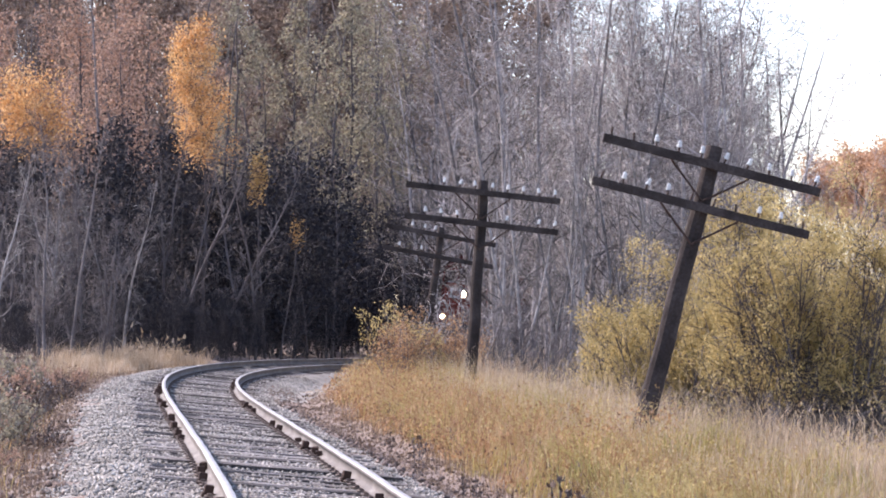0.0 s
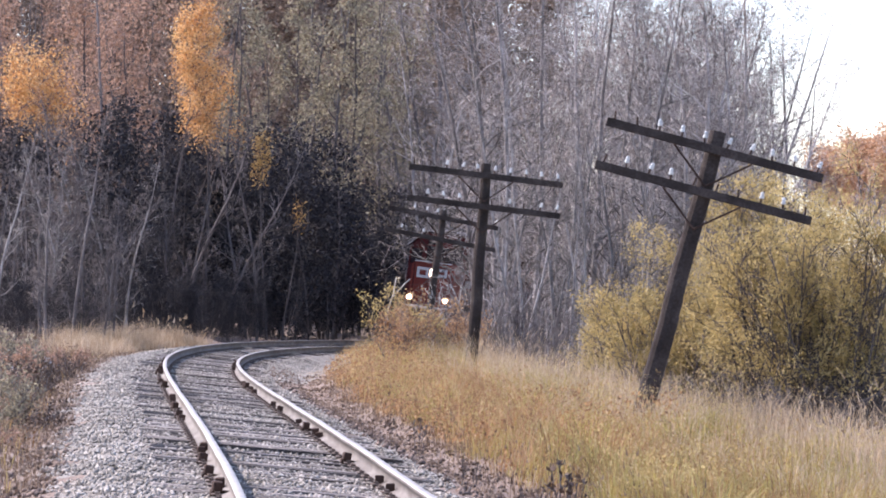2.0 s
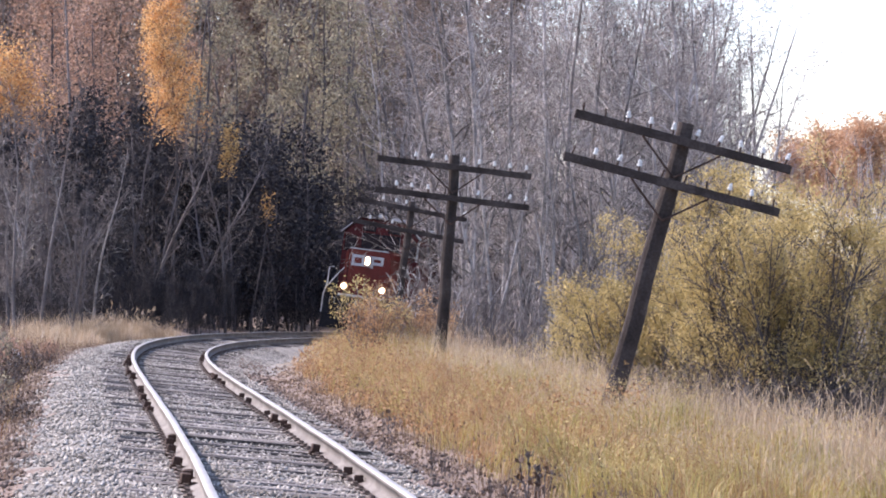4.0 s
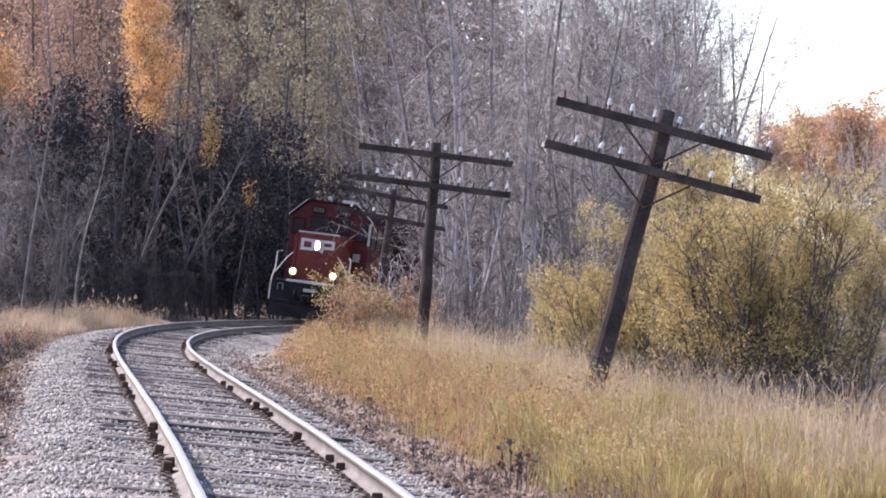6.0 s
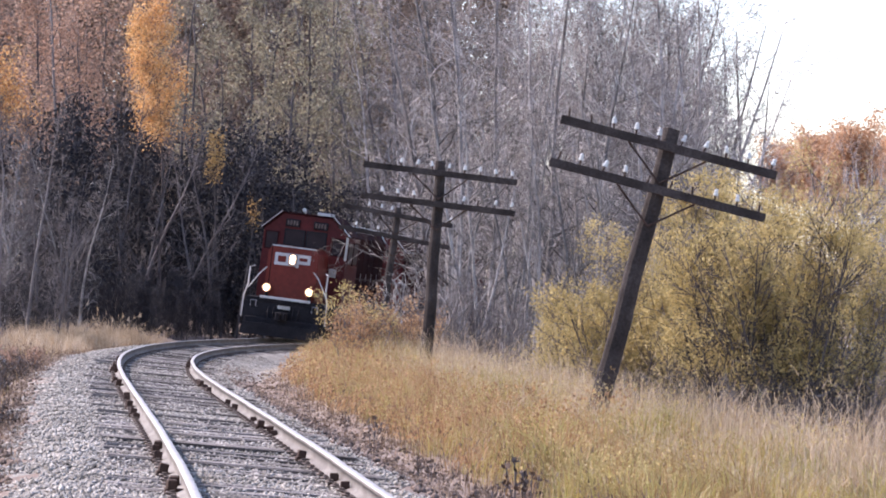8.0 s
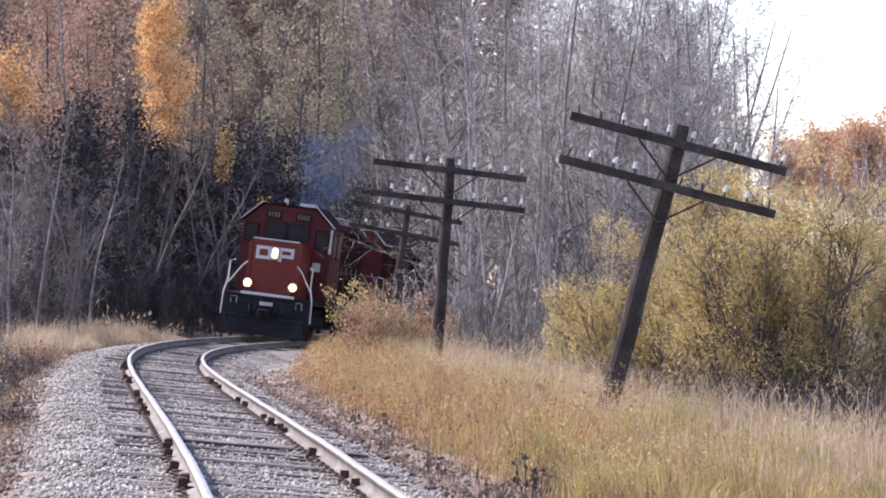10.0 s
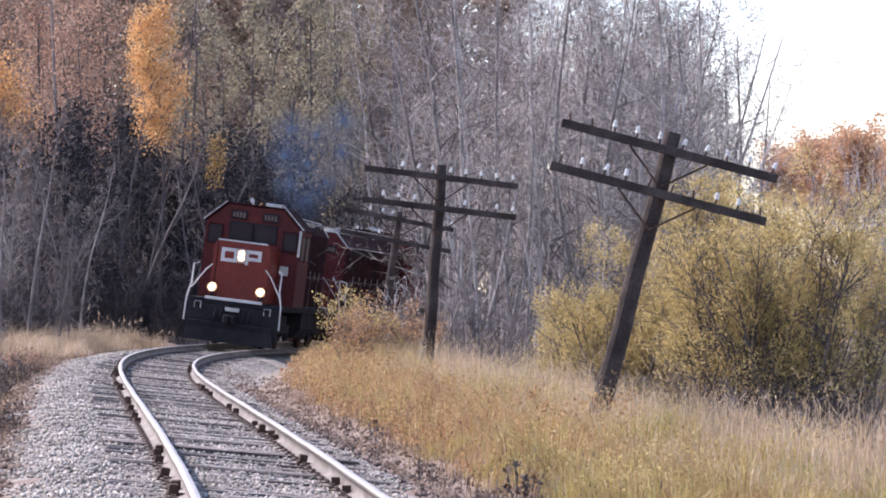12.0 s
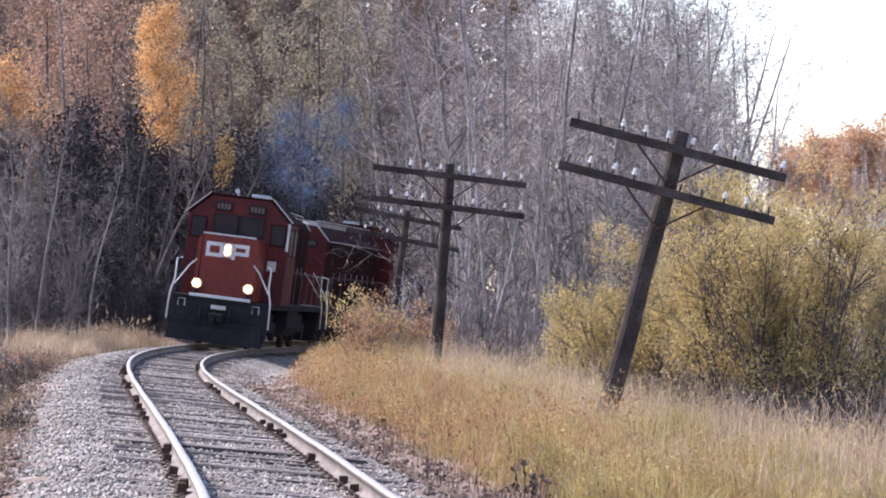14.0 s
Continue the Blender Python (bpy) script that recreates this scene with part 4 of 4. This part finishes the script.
def build_bushes():
    rng = random.Random(31)
    big = [make_tree("willow_bush", "broad willow bush full of yellow-gold autumn leaves", 900 + 10 * k, 5.4, (13, 8, 5), 0.34, M_BARK_DARK, M_LEAF_GOLD, 78000, 0.023, first=0.12, stems=15, jitter=0.10, bare_base=0.26, clump=0.05, category="bush", group="willow bushes") for k in range(2)]
    stand(big, [(110, 58, 1.14), (128, 57, 1.10), (97, 61, 1.0), (143, 58, 0.95), (84, 60, 0.58), (118, 64, 1.04)], rng)
    low = make_tree("willow_bush", "lower willow bush with olive-yellow leaves", 901, 3.7, (11, 7, 5), 0.34, M_BARK_DARK, M_LEAF_GOLD, 40000, 0.023, first=0.08, stems=11, jitter=0.10, bare_base=0.12, clump=0.05, category="bush", group="willow bushes")
    stand([low], [(61, 62, 1.0), (74, 60, 1.12), (52, 64, 0.78)], rng)
    red = make_tree("rowan_shrub", "shrub with yellow and green leaves beside the track", 902, 2.75, (9, 6, 4), 0.30, M_BARK_DARK, M_LEAF_GOLD, 3200, 0.032, first=0.10, stems=8, jitter=0.10, category="shrub", group="shrubs beside the track")
    stand([red], [(-13, 68, 0.78), (-10, 67, 0.66)], rng)
    rr = make_tree("rowan_shrub", "low shrub with rust-orange leaves beside the track", 903, 2.4, (9, 6, 4), 0.32, M_BARK_DARK, M_LEAF_SHRUB, 2600, 0.03, first=0.08, stems=8, jitter=0.10, category="shrub", group="shrubs beside the track")
    stand([rr], [(-11, 66), (-6, 67), (-13.5, 65), (0.5, 68), (7, 69)], rng, 0.75, 0.95)
    dw = make_tree("dead_weed", "dead weed with curled dark brown leaves at the ballast's edge", 908, 0.62, (5, 4), 0.3, M_BARK_DARK, M_DEAD_LEAF, 26, 0.042, first=0.3, stems=3, jitter=0.03, category="weed", group="dead weeds beside the track", leaf_level=0)
    stand([dw], [(40, 29.5, 1.0), (43, 29.2, 0.75), (34, 29, 0.5), (8, 33, 0.5), (11, 32.4, 0.55), (-8, 41, 0.8), (-7, 37.5, 0.4), (27, 29.6, 0.4), (-16, 46, 0.5)], rng)
    wl = make_tree("dry_shrub", "low withered shrub with red-brown leaves beside the gravel", 905, 1.3, (8, 5, 3), 0.35, M_BARK_DARK, M_LEAF_RUST, 1500, 0.035, first=0.05, stems=8, jitter=0.07, category="shrub", group="withered shrubs beside the gravel")
    stand([wl], [(-139, 56, 0.9), (-132, 60, 0.75), (-124, 63, 0.7), (-143, 40, 0.5), (-116, 68, 0.6), (-137, 49, 0.6), (-140, 33, 0.35)], rng)
    wd = make_tree("dry_shrub", "low dead shrub with dark purple-brown leaves beside the gravel", 916, 1.3, (8, 5, 3), 0.4, M_BARK_DARK, M_DEAD_LEAF, 900, 0.035, first=0.05, stems=8, jitter=0.08, category="shrub", group="withered shrubs beside the gravel")
    stand([wd], [(-135, 46, 0.75), (-127, 50, 0.7), (-139, 50, 0.85), (-122, 56, 0.65), (-131, 38, 0.6), (-118, 62, 0.6)], rng)
    wg = make_tree("dry_shrub", "low withered shrub with golden leaves beside the gravel", 906, 1.3, (8, 5, 3), 0.35, M_BARK_DARK, M_LEAF_GREEN, 1300, 0.035, first=0.05, stems=7, jitter=0.07, category="shrub", group="withered shrubs beside the gravel")
    stand([wg], [(-141, 44, 0.8), (-134, 58, 0.95), (-141, 60, 1.05), (-128, 64, 0.7), (-139, 40, 0.7), (-143, 37, 0.7)], rng)
    th = make_tree("seeding_thistle", "dead thistle with white fluffy seed heads", 907, 1.25, (6, 3), 0.25, M_BARK_DARK, M_WHITE, 160, 0.03, first=0.55, stems=4, jitter=0.04, category="weed", leaf_level=1)
    stand([th], [(-131, 58, 1.05), (-138.5, 52, 0.9)], rng)
    tw = make_tree("bare_shrub", "tangled bare twiggy shrub", 904, 3.4, (10, 6, 4), 0.35, M_BARK_DARK, stems=9, first=0.08, category="shrub", group="bare shrubs")
    ar = make_tree("bare_shrub", "arching pale leafless shrub beside the track", 914, 3.3, (6, 4, 2), 0.5, M_BARK_GREY, stems=5, first=0.2, wild=2.0, category="shrub", group="bare shrubs")
    stand([ar], [(-8, 77, 0.85), (6, 76, 0.85), (-2, 80, 0.95), (3, 83)], rng, 0.85, 1.05)
    stand([tw], [(10, 78), (16, 76), (26, 78), (36, 76), (-2, 90)] + [(b, 54.5 + 0.9 * (k % 3), 0.42 + 0.05 * (k % 4)) for k, b in enumerate(range(62, 142, 7))], rng, 0.8, 1.1)


build_bushes()


# ---- grass ----
def grass(name, label, n, mat, seed, d0, d1, s0, s1, height, width, plume=0.0, lean=0.25, power=1.5, where=None):
    """Bent blades between the offsets d0 and d1 from the track's middle."""
    rng = np.random.default_rng(seed)
    s = s0 + (s1 - s0) * rng.random(n) ** power
    d = d0 + (d1 - d0) * rng.random(n)
    a = np.interp(s, TS, TA)
    x, y = np.interp(s, TS, TX) + d * np.cos(a), np.interp(s, TS, TY) - d * np.sin(a)
    if where:
        keep = where(x, y, s, d, rng)
        x, y = x[keep], y[keep]
        n = len(x)
    z = ground_z(x, y) - 0.03
    h = height * (0.45 + 0.75 * rng.random(n)) * (0.8 + 0.3 * wave(x, y, 1.3, 5))
    w = width * (0.7 + 0.6 * rng.random(n))
    # tufts: blades lean away from the nearest of many tuft centres, and some tufts stand taller
    gx, gy = np.round(x / 0.32) * 0.32, np.round(y / 0.5) * 0.5
    jx, jy = 0.16 * np.sin(gx * 91.7 + gy * 37.3), 0.2 * np.sin(gx * 53.1 - gy * 71.9)
    tall = 0.78 + 0.42 * (0.5 + 0.5 * np.sin(gx * 17.3 + gy * 29.9)) * (0.6 + 0.4 * np.sin(gx * 5.1 - gy * 3.7))
    h = h * tall
    _, off = track_coords(x, y)
    h = h * np.clip((np.abs(off) - 1.7) / 1.5, 0.3, 1.0)
    t = np.arctan2(y - gy - jy, x - gx - jx) + 0.7 * rng.normal(size=n)
    ln = lean * (0.2 + rng.random(n)) * h
    bx, by = np.cos(t) * ln, np.sin(t) * ln
    q = rng.random(n) * 6.283
    wx, wy = np.cos(q) * w, np.sin(q) * w
    base = np.stack([x, y, z], -1)
    side = np.stack([wx, wy, 0 * wx], -1)
    bend = np.stack([bx, by, 0 * bx], -1)
    up = np.stack([0 * h, 0 * h, h], -1)
    mid = base + up * 0.66 + bend * 0.3
    tip = base + up * (1 - 0.25 * rng.random((n, 1))) + bend * 1.25
    v = np.stack([base - side * 0.5, base + side * 0.5, mid + side * 0.45, mid - side * 0.45, tip], 1)
    f = np.array([(0, 1, 2), (0, 2, 3), (3, 2, 4)])
    if plume:
        top = tip + up * 0.14 + bend * 0.18
        v = np.concatenate([v, np.stack([tip - side * plume - up * 0.015, tip + side * plume, top], 1)], 1)
        f = np.concatenate([f, [(5, 6, 7)]])
    k = v.shape[1]
    f = (f[None] + k * np.arange(n)[:, None, None]).reshape(-1, 3)
    return tagged(part(name, mesh_from(name, v.reshape(-1, 3), f), mat), label, "grass", kind="stuff")


def leafy(name, label, n, mat, seed, d0, d1, s0, s1, height, size):
    """Loose foliage of low weeds between the offsets d0 and d1."""
    rng = np.random.default_rng(seed)
    s, d = s0 + (s1 - s0) * rng.random(n) ** 1.1, d0 + (d1 - d0) * rng.random(n)
    a = np.interp(s, TS, TA)
    x, y = np.interp(s, TS, TX) + d * np.cos(a), np.interp(s, TS, TY) - d * np.sin(a)
    keep = wave(x, y, 0.55, 7) + 0.8 * wave(x, y, 1.9, 2) + 0.35 * rng.normal(size=n) > 0.15
    keep &= (d < 0) | (d > 1.9 + inner_bank(s))
    x, y = x[keep], y[keep]
    h = height * (0.75 + 0.45 * wave(x, y, 0.9, 8)) * rng.random(len(x)) ** 0.6
    _, off = track_coords(x, y)
    h = h * np.clip((np.abs(off) - 1.7) / 1.5, 0.2, 1.0)
    c = np.stack([x, y, ground_z(x, y) + h], -1)
    tagged(part(name, leaves_mesh(name, rng, c, size), mat), label, "weeds", kind="stuff")


def build_grass():
    def edge(x, y, s, d, rng):
        return d > 2.75 + 0.5 * wave(x, y, 1.0, 2) + 0.6 * rng.random(len(x)) + inner_bank(s)
    def mound(x, y, s, d, rng):
        return edge(x, y, s, d, rng) & (wave(x, y, 0.8, 9) + 0.6 * rng.normal(size=len(x)) > -0.1)

    def crest(x, y, s, d, rng):
        return (wave(x, y, 0.7, 4) + 0.5 * rng.normal(size=len(x)) > -0.1)

    def foot(x, y, s, d, rng):
        return edge(x, y, s, d, rng) & (d < 5.0 + 0.7 * wave(x, y, 1.4, 1) + 0.5 * rng.normal(size=len(x)))

    grass("golden_grass", "golden-yellow dry grass along the ballast", 84000, M_GRASS, 1, 1.7, 7.0, 2, 62, 0.62, 0.007, where=foot, power=1.2, lean=0.7)
    def clumps(x, y, s, d, rng):
        return edge(x, y, s, d, rng) & (wave(x, y, 0.5, 3) + 0.7 * wave(x, y, 1.6, 6) + 0.25 * rng.normal(size=len(x)) > 0.25)

    grass("olive_grass", "olive-green tufts of grass among golden grass", 52000, M_GRASS_OLIVE, 15, 2.6, 5.4, 2, 58, 0.70, 0.008, where=clumps, power=1.2, lean=0.7)
    leafy("goldenrod_foliage", "golden and olive weed leaves among dry grass", 60000, M_LEAF_GOLD, 21, 2.9, 5.8, 4, 60, 0.66, 0.015)
    leafy("rusty_foliage", "rust-brown weed leaves at the ballast's edge", 40000, M_LEAF_SHRUB, 22, 2.7, 5.0, 12, 62, 0.62, 0.024)
    leafy("leaf_litter", "brown withered leaves and stalks along the ballast", 13000, M_WEED, 24, 1.9, 3.6, 4, 62, 0.17, 0.022)
    leafy("brown_foliage", "brown weed leaves beside the gravel", 26000, M_WEED, 23, -6.0, -2.3, 2, 55, 0.38, 0.024)
    grass("dry_stalks", "short tan stalks and litter along the ballast", 9000, M_GRASS_PALE, 26, 1.75, 3.3, 3, 60, 0.22, 0.008, lean=1.3, power=1.1)
    grass("rusty_grass", "rust-orange dry grass at the ballast's edge", 64000, M_GRASS_RUST, 2, 1.6, 4.4, 10, 64, 0.78, 0.008, where=mound, lean=0.55, power=0.9)
    grass("tan_grass", "tan withered grass on the bank", 44000, M_GRASS_PALE, 10, 4.2, 7.4, 2, 60, 0.72, 0.007, where=mound, lean=0.6, power=1.1)
    leafy("grass_seed_heads", "tan seed heads over dry grass", 46000, M_GRASS, 25, 3.0, 6.4, 3, 60, 0.82, 0.013)
    grass("crest_grass", "tall thin tan grass on the crest of the bank", 8000, M_GRASS_PALE, 13, 4.4, 7.2, 4, 52, 1.15, 0.006, where=crest, lean=0.4, power=1.0)
    grass("dead_weed", "dark dead weeds among golden grass", 2600, M_WEED, 8, 1.6, 3.2, 2, 40, 0.55, 0.011, where=crest, lean=0.4, plume=1.2)
    grass("reed_grass", "tall pale feathery reed grass on the bank", 15000, M_GRASS_PALE, 3, 5.4, 8.4, 4, 56, 0.95, 0.004, plume=0.5, power=1.1, where=crest, lean=0.65)
    def heap(x, y, s, d, rng):
        return ((s - 71) / 12) ** 2 + ((d + 3.9) / 1.3) ** 2 + 0.3 * rng.normal(size=len(x)) < 1

    grass("dry_grass", "pale tan dry grass on the outer bank", 15000, M_GRASS_PALE, 4, -5.4, -2.7, 58, 84, 0.85, 0.010, power=1.0, lean=0.6, where=heap)
    grass("reed_grass", "pale feathery reed grass before the dark wood", 150, M_GRASS_PALE, 12, -4.2, -2.6, 72, 80, 1.25, 0.012, plume=2.4, power=1.0, lean=0.5)
    grass("olive_weed", "olive and gold weeds beside the gravel", 5000, M_GRASS, 9, -6.5, -2.5, 2, 52, 0.55, 0.010, lean=0.6, where=crest)
    grass("brown_weed", "brown withered weeds beside the gravel", 34000, M_WEED, 5, -7.5, -2.15, 0, 74, 0.38, 0.010, lean=0.7)
    grass("wood_edge_grass", "withered brown grass under the trees", 8000, M_WEED, 6, -30, -7, 30, 72, 0.6, 0.016, power=0.9)
    grass("inner_grass", "withered grey-brown grass under bare trees", 20000, M_WEED, 7, 7.0, 30.0, 30, 110, 0.7, 0.018, power=0.9)


build_grass()


# ---- what moves ----
def nose_at(t):
    """How far along the track the leading nose stands at t seconds."""
    return float(np.interp(5500 * (0.0246 - 0.000543 * t), TY[_i0:_i0 + 640], TS[_i0:_i0 + 640])) - 1.3


def loco_pose(s, L=15.6):
    a, b = on_track(s + 3.75), on_track(s + L - 3.75)
    d = (b - a).normalized()
    e = float(np.interp(s + L / 2, TS, TE)) / GAUGE
    yaw = math.atan2(-d.x, d.y)
    m = Matrix.Translation(a) @ Euler((math.asin(d.z), math.atan(e), yaw), "XYZ").to_matrix().to_4x4()
    return m @ pose(0, -3.75, 0)


def motions():
    times = [0.5 * k for k in range(29)]
    walk(loco_front, [(t, loco_pose(nose_at(t))) for t in times])
    walk(loco_rear, [(t, loco_pose(nose_at(t) + 16.1, 17.2) @ pose(0, 17.2, 0, 0, 0, 180)) for t in times])
    # each puff rides in the hood until it leaves the stack, then rises, lags behind the train and drifts
    sideways = (0.1, -0.7, 0.7, -0.1, -1.0, 1.1, 0.1, -0.9, 1.0)
    height = (0.2, 0.7, 0.9, 1.5, 1.7, 2.0, 2.5, 2.6, 3.1)
    for k, puff in enumerate(PUFFS):
        start = 9.5 - 0.16 * k
        rows = []
        for t in times:
            age = max(0.0, t - start)
            grown = 1 - math.exp(-age / 1.1)
            ride = t if t < 10.5 else 10.5 + 0.45 * (t - 10.5)
            out = Vector(((0.45 + sideways[k]) * grown, 8.0, 2.85 + 2.0 * min(age / 0.8, 1.0) + height[k] * grown + 0.06 * age))
            rows.append((t, Matrix.Translation(loco_pose(nose_at(ride)) @ out)))
        walk(puff, rows)


motions()
